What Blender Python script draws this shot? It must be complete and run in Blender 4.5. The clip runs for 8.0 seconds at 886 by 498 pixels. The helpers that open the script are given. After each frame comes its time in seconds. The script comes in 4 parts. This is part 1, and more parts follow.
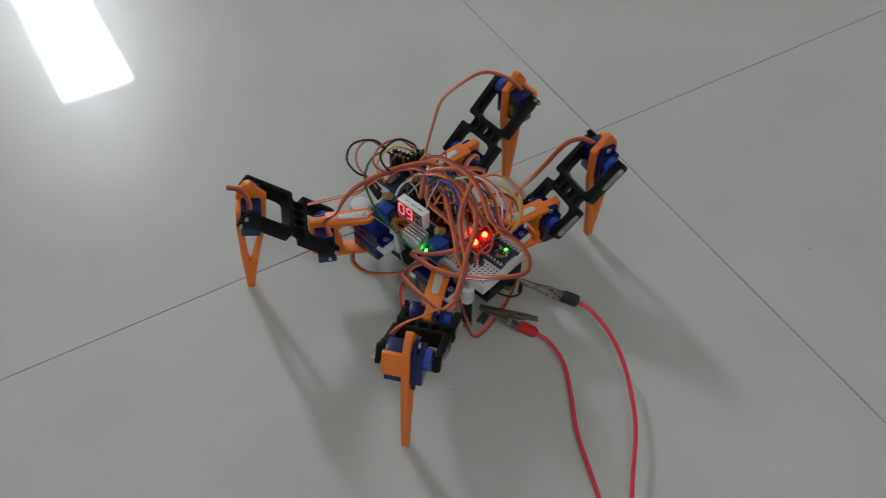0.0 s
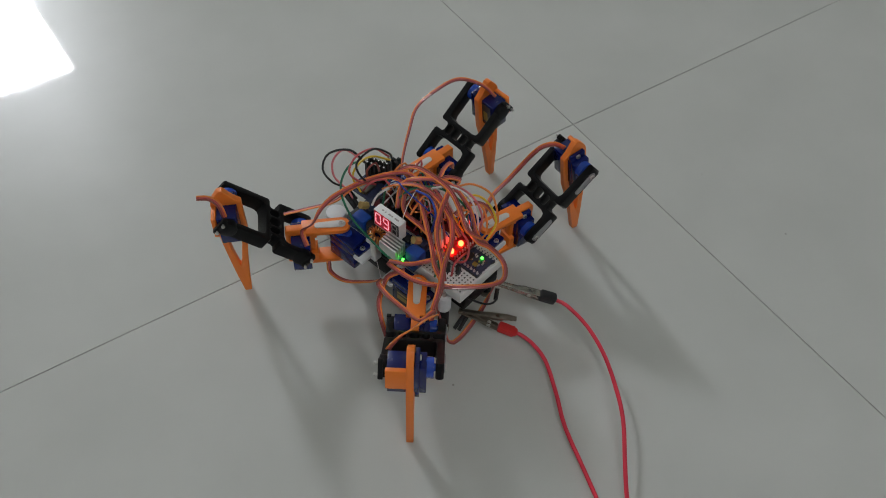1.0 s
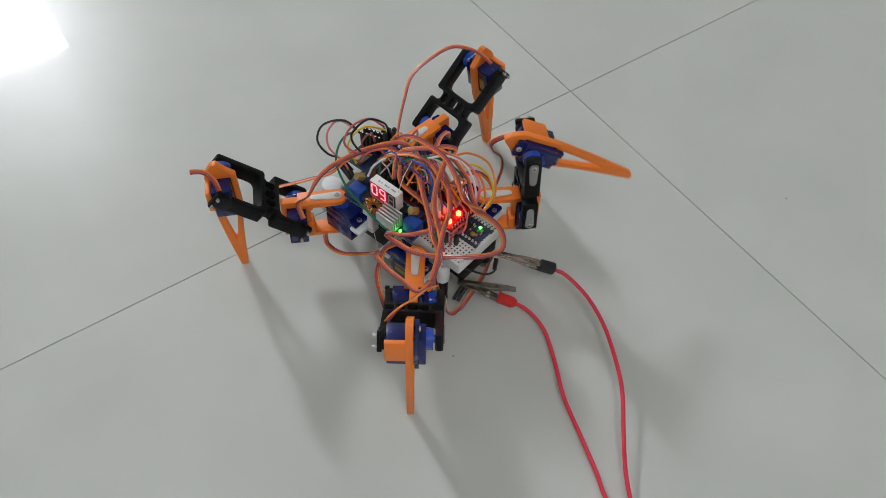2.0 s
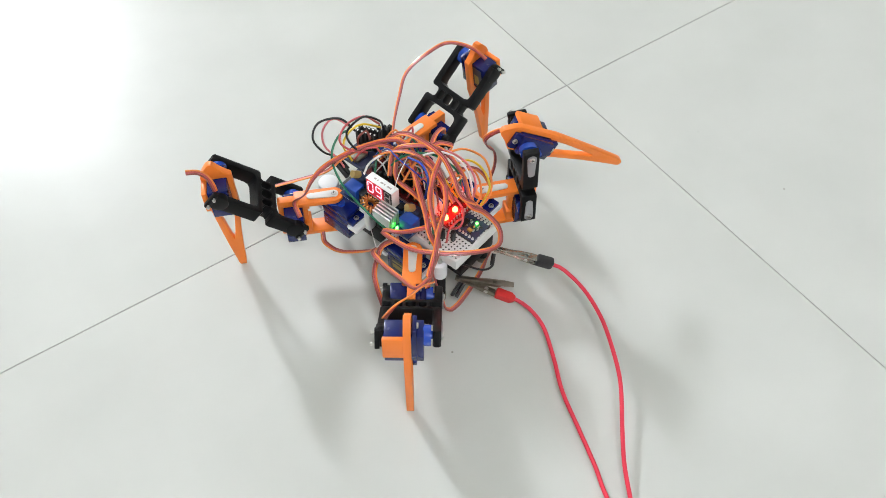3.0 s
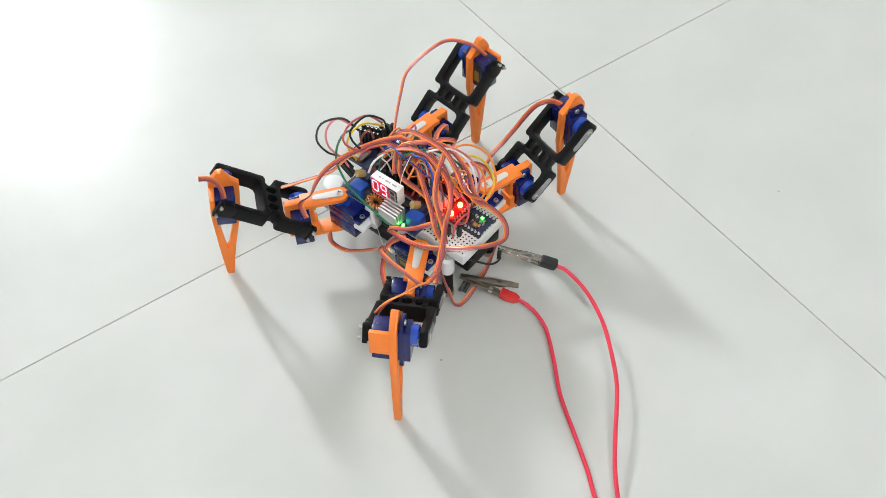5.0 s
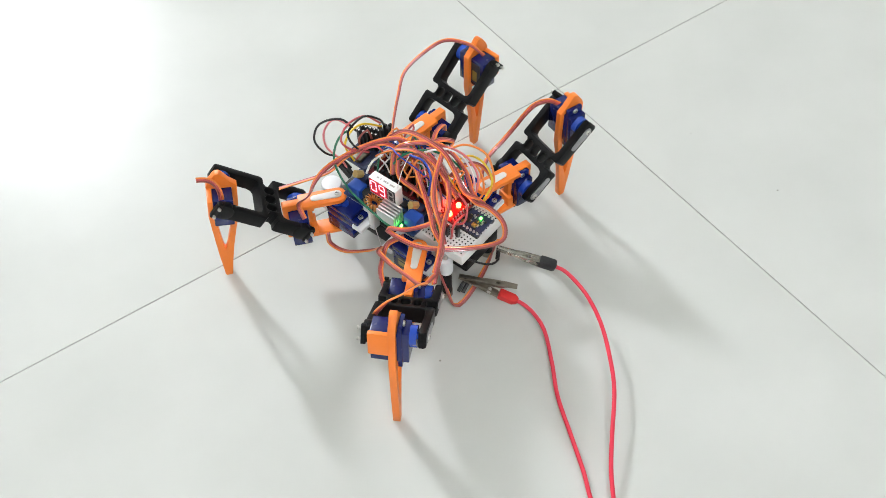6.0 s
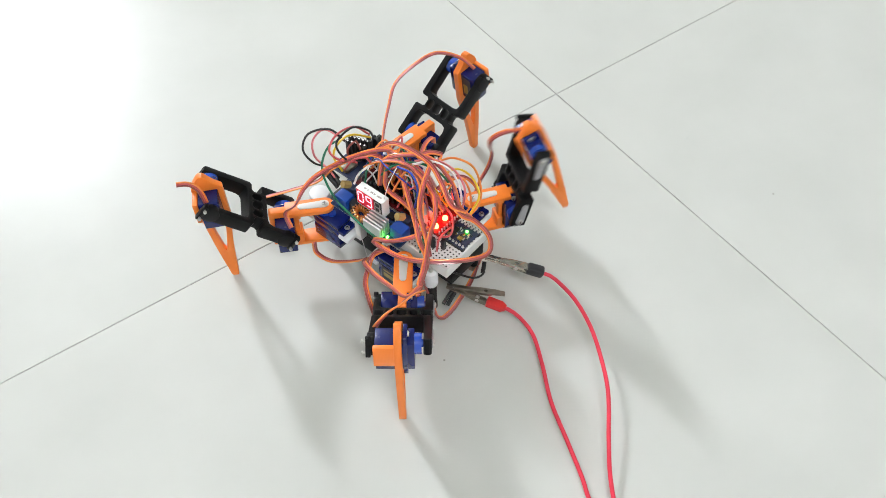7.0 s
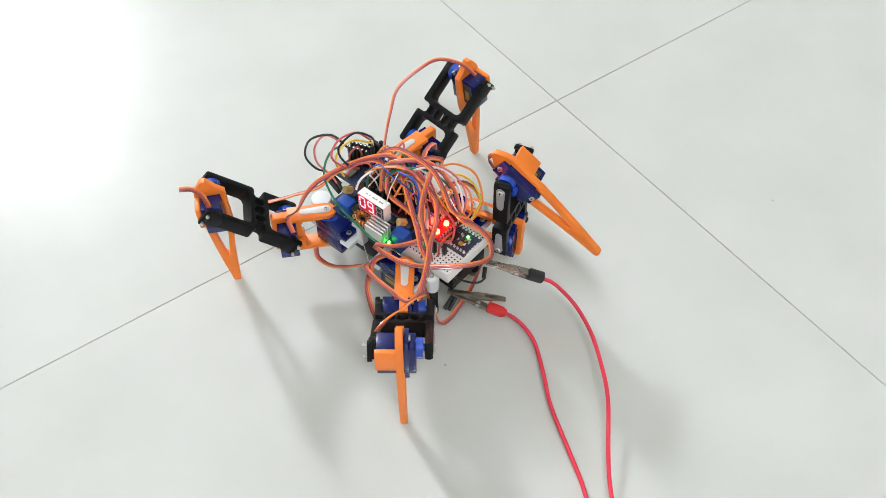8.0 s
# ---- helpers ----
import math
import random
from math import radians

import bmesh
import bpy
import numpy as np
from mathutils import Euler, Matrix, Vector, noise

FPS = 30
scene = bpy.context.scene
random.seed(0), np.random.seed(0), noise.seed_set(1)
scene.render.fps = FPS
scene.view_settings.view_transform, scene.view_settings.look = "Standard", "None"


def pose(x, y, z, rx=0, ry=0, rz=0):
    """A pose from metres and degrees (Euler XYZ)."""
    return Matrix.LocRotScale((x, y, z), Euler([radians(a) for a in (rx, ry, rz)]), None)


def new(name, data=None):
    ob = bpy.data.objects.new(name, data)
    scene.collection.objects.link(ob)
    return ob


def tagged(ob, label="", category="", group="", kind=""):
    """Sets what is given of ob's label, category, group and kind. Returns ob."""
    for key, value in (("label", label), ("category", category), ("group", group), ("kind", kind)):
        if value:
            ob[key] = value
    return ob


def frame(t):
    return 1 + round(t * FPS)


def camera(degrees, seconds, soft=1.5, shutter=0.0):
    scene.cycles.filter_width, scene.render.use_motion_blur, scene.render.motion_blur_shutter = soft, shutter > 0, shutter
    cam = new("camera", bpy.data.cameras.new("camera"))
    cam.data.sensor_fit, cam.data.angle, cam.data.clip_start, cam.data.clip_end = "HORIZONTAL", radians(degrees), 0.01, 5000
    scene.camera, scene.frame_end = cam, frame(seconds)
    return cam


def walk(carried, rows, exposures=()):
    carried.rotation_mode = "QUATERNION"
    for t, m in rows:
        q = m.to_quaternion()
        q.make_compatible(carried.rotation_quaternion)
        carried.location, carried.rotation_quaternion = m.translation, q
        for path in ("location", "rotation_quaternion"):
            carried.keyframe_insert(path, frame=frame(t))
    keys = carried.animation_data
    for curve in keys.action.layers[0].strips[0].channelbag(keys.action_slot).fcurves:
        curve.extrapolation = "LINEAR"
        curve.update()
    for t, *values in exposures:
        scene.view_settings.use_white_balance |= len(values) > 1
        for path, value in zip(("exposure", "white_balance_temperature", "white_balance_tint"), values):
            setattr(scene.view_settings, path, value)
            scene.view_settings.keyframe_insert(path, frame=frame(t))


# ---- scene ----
cam = camera(50.0, 8.0, soft=0.75, shutter=0.6)
PATH = [
    (0.0, pose(-0.2830, -0.3132, 0.5191, 40.38, -0.26, -42.17)),
    (0.5, pose(-0.2843, -0.3100, 0.5137, 40.61, -1.00, -44.20)),
    (1.0, pose(-0.3041, -0.2907, 0.5337, 39.32, -1.52, -45.56)),
    (1.5, pose(-0.3005, -0.2868, 0.5282, 37.77, -1.18, -46.05)),
    (1.7, pose(-0.3017, -0.2874, 0.5287, 37.66, -1.16, -46.20)),
    (2.8, pose(-0.2987, -0.2920, 0.5285, 37.39, -0.29, -46.83)),
    (3.0, pose(-0.2984, -0.2928, 0.5285, 37.45, -0.16, -46.96)),
    (3.5, pose(-0.2944, -0.2969, 0.5291, 37.50, 0.24, -46.88)),
    (4.0, pose(-0.2952, -0.2932, 0.5291, 37.37, -0.23, -47.02)),
    (4.5, pose(-0.2819, -0.3039, 0.5306, 37.35, 1.06, -46.65)),
    (6.0, pose(-0.2788, -0.3038, 0.5292, 37.38, 1.28, -46.91)),
    (6.5, pose(-0.2845, -0.3032, 0.5288, 37.72, 1.09, -47.16)),
    (7.0, pose(-0.2972, -0.2988, 0.5299, 38.12, 0.22, -47.57)),
    (7.5, pose(-0.2991, -0.3007, 0.5307, 38.47, 0.18, -47.49)),
    (8.0, pose(-0.3001, -0.2998, 0.5317, 38.54, 0.11, -47.50)),
]
walk(cam, PATH, [(0.0, -1.29), (1.0, -1.28), (1.5, -0.84), (1.7, -0.78), (2.8, -0.11), (3.0, 0.14), (3.3, 0.18), (4.5, 0.18), (6.0, 0.22), (8.0, 0.22)])

# ---- light ----
world = bpy.data.worlds.new("world")
scene.world = world
world.use_nodes = True
wn = world.node_tree
sky = wn.nodes.new("ShaderNodeTexSky")
sky.sky_type, sky.sun_disc = "NISHITA", False
sky.sun_elevation, sky.sun_rotation = radians(35), radians(200)
wn.nodes["Background"].inputs["Strength"].default_value = 0.1
wn.links.new(sky.outputs["Color"], wn.nodes["Background"].inputs["Color"])


def area_lamp(name, m, sx, sy, watts, colour):
    data = bpy.data.lights.new(name, "AREA")
    data.shape, data.size, data.size_y, data.energy, data.color = "RECTANGLE", sx, sy, watts, colour
    ob = new(name, data)
    ob.matrix_world = m
    return ob


ROOM_W, ROOM_E, ROOM_S, ROOM_N, ROOM_H = -2.8, 3.4, -3.0, 6.2, 3.0
# The second entry is an unseen lamp, added to fill the top and front.
FIXTURE_AND_FILL = [(1.18, 4.575, -12.0, 350), (-1.1, -1.7, -12.0, 9)]
for fx, fy, turn, watts in FIXTURE_AND_FILL:
    area_lamp("tube_and_fill_light", pose(fx, fy, ROOM_H - 0.075, 0, 0, turn), 0.38, 1.2, watts, (0.905, 0.945, 1.0))
# Two weak fill lamps, added out of view and tinted yellow to warm the shadows.
area_lamp("fill_light_west", pose(ROOM_W - 0.02, -0.2, 1.75, 0, -90, 0), 1.5, 3.0, 1.2, (1.0, 0.97, 0.66))
area_lamp("fill_light_south", pose(-0.2, ROOM_S - 0.02, 1.75, 90, 0, 0), 3.0, 1.5, 1.7, (1.0, 0.97, 0.66))


# ---- materials ----
def material(name, colour, rough=0.5, metal=0.0, var=0.12, scale=60.0, bump=0.1, bscale=400.0, coat=0.0, spec=0.5):
    """A surface with two scales of colour change, fine relief and slightly uneven gloss."""
    m = bpy.data.materials.new(name)
    m.use_nodes = True
    nt = m.node_tree
    b = nt.nodes["Principled BSDF"]
    tc = nt.nodes.new("ShaderNodeTexCoord")
    n1 = nt.nodes.new("ShaderNodeTexNoise")
    n1.inputs["Scale"].default_value, n1.inputs["Detail"].default_value = scale, 4
    n2 = nt.nodes.new("ShaderNodeTexNoise")
    n2.inputs["Scale"].default_value, n2.inputs["Detail"].default_value = bscale, 2
    mix = nt.nodes.new("ShaderNodeMix")
    mix.data_type = "RGBA"
    c = Vector(colour)
    lo, hi = c * (1 - var), c * (1 + var)
    mix.inputs[6].default_value, mix.inputs[7].default_value = (*lo, 1), (*[min(1, v) for v in hi], 1)
    nt.links.new(tc.outputs["Object"], n1.inputs["Vector"])
    nt.links.new(tc.outputs["Object"], n2.inputs["Vector"])
    add = nt.nodes.new("ShaderNodeMath")
    add.operation = "MULTIPLY_ADD"
    add.inputs[1].default_value = 0.4
    nt.links.new(n2.outputs["Fac"], add.inputs[0])
    sub = nt.nodes.new("ShaderNodeMath")
    sub.operation = "SUBTRACT"
    sub.inputs[1].default_value = 0.2
    nt.links.new(n1.outputs["Fac"], sub.inputs[0])
    nt.links.new(sub.outputs[0], add.inputs[2])
    nt.links.new(add.outputs[0], mix.inputs[0])
    nt.links.new(mix.outputs[2], b.inputs["Base Color"])
    rr = nt.nodes.new("ShaderNodeMapRange")
    rr.inputs["To Min"].default_value, rr.inputs["To Max"].default_value = max(0.02, rough - 0.08), min(1, rough + 0.08)
    nt.links.new(n1.outputs["Fac"], rr.inputs["Value"])
    nt.links.new(rr.outputs["Result"], b.inputs["Roughness"])
    b.inputs["Metallic"].default_value = metal
    b.inputs["Coat Weight"].default_value = coat
    b.inputs["Specular IOR Level"].default_value = spec
    if bump:
        bp = nt.nodes.new("ShaderNodeBump")
        bp.inputs["Strength"].default_value, bp.inputs["Distance"].default_value = bump, 0.0005
        nt.links.new(n2.outputs["Fac"], bp.inputs["Height"])
        nt.links.new(bp.outputs["Normal"], b.inputs["Normal"])
    return m


def printed(name, colour, rough=0.45, layers=2500.0):
    """3D-printed plastic: fine layer lines across the height of the piece."""
    m = material(name, colour, rough, var=0.08, scale=40, bump=0.0)
    nt = m.node_tree
    tc = nt.nodes.new("ShaderNodeTexCoord")
    wv = nt.nodes.new("ShaderNodeTexWave")
    wv.bands_direction = "Y"
    wv.inputs["Scale"].default_value, wv.inputs["Distortion"].default_value = layers / 6.283, 0.6
    bp = nt.nodes.new("ShaderNodeBump")
    bp.inputs["Strength"].default_value, bp.inputs["Distance"].default_value = 0.10, 0.0002
    nt.links.new(tc.outputs["Object"], wv.inputs["Vector"])
    nt.links.new(wv.outputs["Fac"], bp.inputs["Height"])
    nt.links.new(bp.outputs["Normal"], nt.nodes["Principled BSDF"].inputs["Normal"])
    return m


def glowing(name, colour, strength, base=(0.5, 0.5, 0.5)):
    m = bpy.data.materials.new(name)
    m.use_nodes = True
    b = m.node_tree.nodes["Principled BSDF"]
    b.inputs["Base Color"].default_value = (*base, 1)
    b.inputs["Emission Color"].default_value = (*colour, 1)
    b.inputs["Emission Strength"].default_value = strength
    return m


ORANGE = printed("orange_print", (0.86, 0.21, 0.025), 0.42)
BLACK = printed("black_print", (0.0045, 0.0045, 0.005), 0.46)
BLACK.node_tree.nodes["Principled BSDF"].inputs["Specular IOR Level"].default_value = 0.18
WHITE_PRINT = printed("white_print", (0.72, 0.73, 0.74), 0.45)
WHITE = material("white_plastic", (0.75, 0.75, 0.73), 0.4, var=0.05)
HORN = material("white_nylon", (0.62, 0.60, 0.58), 0.45, var=0.06)
GREY_HORN = material("grey_nylon", (0.30, 0.30, 0.31), 0.45, var=0.06)
SERVO = material("blue_translucent_plastic", (0.003, 0.009, 0.10), 0.24, var=0.3, scale=90, bump=0.05, coat=0.05)
GEAR_BLUE = material("bright_blue_plastic", (0.012, 0.06, 0.42), 0.2, var=0.2, coat=0.4)
STICKER = material("dark_sticker", (0.02, 0.02, 0.03), 0.35, var=0.3)
GOLD = material("gold_print", (0.34, 0.25, 0.06), 0.35, metal=0.3, var=0.2)
STEEL = material("steel", (0.62, 0.61, 0.58), 0.36, metal=1.0, var=0.12, scale=200, bump=0.05)
STEEL_OLD = material("tarnished_steel", (0.27, 0.24, 0.20), 0.36, metal=1.0, var=0.3, scale=250, bump=0.12)
CLIP_STEEL = material("worn_steel", (0.48, 0.46, 0.42), 0.24, metal=1.0, var=0.4, scale=180, bump=0.2, bscale=300)
BRASS = material("brass", (0.56, 0.39, 0.14), 0.36, metal=0.35, var=0.15)
COPPER = material("copper_wire", (0.62, 0.30, 0.10), 0.3, metal=1.0, var=0.2)
ALUMINIUM = material("aluminium", (0.75, 0.76, 0.77), 0.42, metal=0.9, var=0.06, scale=150)
PCB_BLUE = material("blue_circuit_board", (0.010, 0.030, 0.10), 0.32, var=0.35, scale=300, bump=0.12, bscale=900)
PCB_RED = material("red_circuit_board", (0.13, 0.006, 0.009), 0.32, var=0.3, scale=300, bump=0.1, bscale=900)
PCB_DARK = material("dark_circuit_board", (0.028, 0.038, 0.085), 0.35, var=0.4, scale=400, bump=0.15, bscale=1200)
TERMINAL = material("blue_terminal_plastic", (0.007, 0.058, 0.33), 0.42, var=0.1)
CHIP = material("black_plastic", (0.008, 0.008, 0.009), 0.4, var=0.2)
SOLDER = material("solder", (0.66, 0.66, 0.66), 0.3, metal=1.0, var=0.1)
W_ORANGE = material("orange_wire", (0.82, 0.25, 0.05), 0.38, var=0.1, scale=120, coat=0.35)
W_RED = material("red_wire", (0.56, 0.095, 0.10), 0.38, var=0.12, scale=120, coat=0.35)
W_BROWN = material("brown_wire", (0.28, 0.068, 0.055), 0.38, var=0.12, scale=120, coat=0.35)
W_BLACK = material("black_wire", (0.014, 0.013, 0.013), 0.38, var=0.12)
W_GREEN = material("green_wire", (0.015, 0.16, 0.08), 0.33, var=0.12)
W_YELLOW = material("yellow_wire", (0.72, 0.50, 0.03), 0.33, var=0.12)
W_WHITE = material("white_wire", (0.74, 0.70, 0.70), 0.33, var=0.08)
W_PINK = material("pink_wire", (0.70, 0.20, 0.22), 0.33, var=0.1)
W_BLUE = material("blue_wire", (0.02, 0.06, 0.42), 0.33, var=0.1)
RED_LEAD = material("red_rubber_lead", (0.72, 0.035, 0.07), 0.42, var=0.14, scale=70, bump=0.15, bscale=500)
RED_BOOT = material("red_vinyl", (0.62, 0.02, 0.02), 0.45, var=0.15, scale=120)
BLACK_BOOT = material("black_vinyl", (0.015, 0.015, 0.017), 0.5, var=0.3, scale=120)
LED_RED = glowing("lit_red_led", (1.0, 0.022, 0.006), 100.0, (0.8, 0.1, 0.05))
LED_GREEN = glowing("lit_green_led", (0.05, 1.0, 0.04), 16.0, (0.1, 0.7, 0.1))
SEGMENT_ON = glowing("lit_display_segment", (1.0, 0.30, 0.36), 2.6, (0.8, 0.1, 0.1))
SEGMENT_OFF = material("unlit_display_segment", (0.36, 0.32, 0.31), 0.4, var=0.05)
DISPLAY_RED = glowing("red_filter_lit", (0.75, 0.01, 0.05), 0.5, (0.10, 0.004, 0.008))
WALL = material("painted_wall", (0.44, 0.44, 0.40), 0.8, var=0.04, scale=3, bump=0.1, bscale=150)
CEILING = material("white_ceiling", (0.7, 0.7, 0.68), 0.85, var=0.03, scale=3)
FRAME = material("window_frame_paint", (0.7, 0.7, 0.7), 0.4, var=0.05)
GROUT = material("grey_grout", (0.22, 0.213, 0.195), 0.85, var=0.25, scale=40, bump=0.3, bscale=900)
DIFFUSER = glowing("lit_diffuser", (0.95, 0.97, 1.0), 30.0, (0.9, 0.9, 0.9))
# Glow of the sheets set behind the added windows as further fill.
FILL_GLOW = glowing("fill_backdrop", (0.9, 0.95, 1.0), 0.7, (0.9, 0.9, 0.9))


def tile_material():
    """Polished off-white vitrified tile: faint clouding, tiny specks, a clear gloss over it."""
    m = bpy.data.materials.new("polished_tile")
    m.use_nodes = True
    nt = m.node_tree
    b = nt.nodes["Principled BSDF"]
    tc = nt.nodes.new("ShaderNodeTexCoord")
    cloud = nt.nodes.new("ShaderNodeTexNoise")
    cloud.inputs["Scale"].default_value, cloud.inputs["Detail"].default_value = 9.0, 6
    smear = nt.nodes.new("ShaderNodeTexNoise")
    smear.inputs["Scale"].default_value, smear.inputs["Detail"].default_value = 32.0, 8
    smear.inputs["Roughness"].default_value = 0.65
    speck = nt.nodes.new("ShaderNodeTexVoronoi")
    speck.inputs["Scale"].default_value = 22.0
    for n in (cloud, smear, speck):
        nt.links.new(tc.outputs["Object"], n.inputs["Vector"])
    ramp = nt.nodes.new("ShaderNodeValToRGB")
    ramp.color_ramp.elements[0].position, ramp.color_ramp.elements[1].position = 0.3, 0.72
    ramp.color_ramp.elements[0].color = (0.500, 0.505, 0.478, 1)
    ramp.color_ramp.elements[1].color = (0.560, 0.562, 0.535, 1)
    nt.links.new(cloud.outputs["Fac"], ramp.inputs["Fac"])
    dots = nt.nodes.new("ShaderNodeValToRGB")
    dots.color_ramp.elements[0].position, dots.color_ramp.elements[1].position = 0.012, 0.022
    dots.color_ramp.elements[0].color, dots.color_ramp.elements[1].color = (0.55, 0.53, 0.5, 1), (1, 1, 1, 1)
    nt.links.new(speck.outputs["Distance"], dots.inputs["Fac"])
    mul = nt.nodes.new("ShaderNodeMix")
    mul.data_type, mul.blend_type = "RGBA", "MULTIPLY"
    mul.inputs[0].default_value = 1.0
    nt.links.new(ramp.outputs["Color"], mul.inputs[6])
    nt.links.new(dots.outputs["Color"], mul.inputs[7])
    nt.links.new(mul.outputs[2], b.inputs["Base Color"])
    rr = nt.nodes.new("ShaderNodeMapRange")
    rr.inputs["To Min"].default_value, rr.inputs["To Max"].default_value = 0.24, 0.36
    nt.links.new(smear.outputs["Fac"], rr.inputs["Value"])
    nt.links.new(rr.outputs["Result"], b.inputs["Roughness"])
    b.inputs["Coat Weight"].default_value, b.inputs["Coat Roughness"].default_value = 0.8, 0.035
    b.inputs["Specular IOR Level"].default_value = 0.2
    bp = nt.nodes.new("ShaderNodeBump")
    bp.inputs["Strength"].default_value, bp.inputs["Distance"].default_value = 0.02, 0.001
    nt.links.new(cloud.outputs["Fac"], bp.inputs["Height"])
    nt.links.new(bp.outputs["Normal"], b.inputs["Normal"])
    return m


TILE = tile_material()


# ---- mesh helpers ----
MM = 0.001


def box_bm(*boxes, bevel=0.0, segments=2):
    """Boxes (x0, x1, y0, y1, z0, z1) in millimetres, in one bmesh with rounded edges."""
    bm = bmesh.new()
    for x0, x1, y0, y1, z0, z1 in boxes:
        m = Matrix.LocRotScale(Vector(((x0 + x1) / 2, (y0 + y1) / 2, (z0 + z1) / 2)) * MM, None,
                               Vector((abs(x1 - x0), abs(y1 - y0), abs(z1 - z0))) * MM)
        bmesh.ops.create_cube(bm, size=1, matrix=m)
    if bevel:
        bmesh.ops.bevel(bm, geom=bm.edges[:], offset=bevel * MM, segments=segments, affect="EDGES", profile=0.5)
    return bm


def cyl_bm(radius, p0, p1, segments=16, r2=None, bm=None):
    """A cylinder or cone between two points, in millimetres."""
    bm = bm or bmesh.new()
    a, b = Vector(p0) * MM, Vector(p1) * MM
    d = b - a
    m = Matrix.Translation((a + b) / 2) @ d.to_track_quat("Z", "Y").to_matrix().to_4x4()
    bmesh.ops.create_cone(bm, cap_ends=True, segments=segments, radius1=radius * MM,
                          radius2=(radius if r2 is None else r2) * MM, depth=d.length, matrix=m)
    return bm


def plate_bm(outline, lo, hi, axis="y", holes=(), bevel=0.4):
    """An outline of two coordinates (millimetres), with holes, given thickness along an axis and its rims rounded."""
    bm = bmesh.new()

    def place(a, b, c):
        v = {"y": (a, c, b), "z": (a, b, c), "x": (c, a, b)}[axis]
        return Vector(v) * MM

    rims = []
    for ring in (outline, *holes):
        vs = [bm.verts.new(place(a, b, lo)) for a, b in ring]
        rims += [bm.edges.new((vs[i], vs[(i + 1) % len(vs)])) for i in range(len(vs))]
    bmesh.ops.triangle_fill(bm, use_beauty=True, use_dissolve=True, edges=rims)
    faces = bm.faces[:]
    out = bmesh.ops.extrude_face_region(bm, geom=faces)
    step = place(0, 0, hi) - place(0, 0, lo)
    for v in out["geom"]:
        if isinstance(v, bmesh.types.BMVert):
            v.co += step
    bmesh.ops.recalc_face_normals(bm, faces=bm.faces[:])
    if bevel:
        sharp = [e for e in bm.edges if len(e.link_faces) == 2 and e.calc_face_angle(0) > 1.2]
        bmesh.ops.bevel(bm, geom=sharp, offset=bevel * MM, segments=2, affect="EDGES", profile=0.5, clamp_overlap=True)
    return bm


def ring(cx, cy, r, n=14, a0=0.0, a1=360.0):
    whole = abs(a1 - a0) >= 360
    return [(cx + r * math.cos(radians(a0 + (a1 - a0) * i / (n if whole else n - 1))),
             cy + r * math.sin(radians(a0 + (a1 - a0) * i / (n if whole else n - 1)))) for i in range(n)]


def rounded(x0, x1, y0, y1, r, n=5):
    return (ring(x1 - r, y1 - r, r, n, 0, 90) + ring(x0 + r, y1 - r, r, n, 90, 180)
            + ring(x0 + r, y0 + r, r, n, 180, 270) + ring(x1 - r, y0 + r, r, n, 270, 360))


def part(name, bm, mat, parent=None, label="", smooth=True):
    """Links a bmesh as one mesh object, under a thing or a part."""
    me = bpy.data.meshes.new(name)
    bm.to_mesh(me)
    bm.free()
    me.materials.append(mat)
    if smooth:
        for p in me.polygons:
            p.use_smooth = True
        me.set_sharp_from_angle(angle=radians(38))
    ob = new(name, me)
    if parent:
        ob.parent = parent
    if label:
        tagged(ob, label)
    return ob


def tube_bm(points, radius, sides=8, step=2.0, bm=None):
    """A round wire through points (millimetres), smoothed by a spline."""
    bm = bm or bmesh.new()
    pts = spline(points, step)
    up, rings = Vector((0, 0, 1)), []
    for i, p in enumerate(pts):
        d = (pts[min(i + 1, len(pts) - 1)] - pts[max(i - 1, 0)]).normalized()
        s = d.cross(up)
        if s.length < 0.05:
            s = d.cross(Vector((1, 0, 0)))
        s.normalize()
        u = s.cross(d).normalized()
        up = u
        rings.append([bm.verts.new((p + (s * math.cos(6.2832 * k / sides) + u * math.sin(6.2832 * k / sides)) * radius) * MM)
                      for k in range(sides)])
    for a, b in zip(rings, rings[1:]):
        for k in range(sides):
            bm.faces.new((a[k], a[(k + 1) % sides], b[(k + 1) % sides], b[k]))
    bm.faces.new(rings[0][::-1])
    bm.faces.new(rings[-1])
    return bm


def spline(points, step=2.0):
    """Catmull-Rom points along the given ones."""
    ps = [Vector(p) for p in points]
    ps = [ps[0] * 2 - ps[1]] + ps + [ps[-1] * 2 - ps[-2]]
    out = []
    for a, b, c, d in zip(ps, ps[1:], ps[2:], ps[3:]):
        n = max(2, int((c - b).length / step))
        for i in range(n):
            t = i / n
            out.append(0.5 * (2 * b + (c - a) * t + (2 * a - 5 * b + 4 * c - d) * t * t + (3 * b - a - 3 * c + d) * t ** 3))
    out.append(ps[-2])
    return out


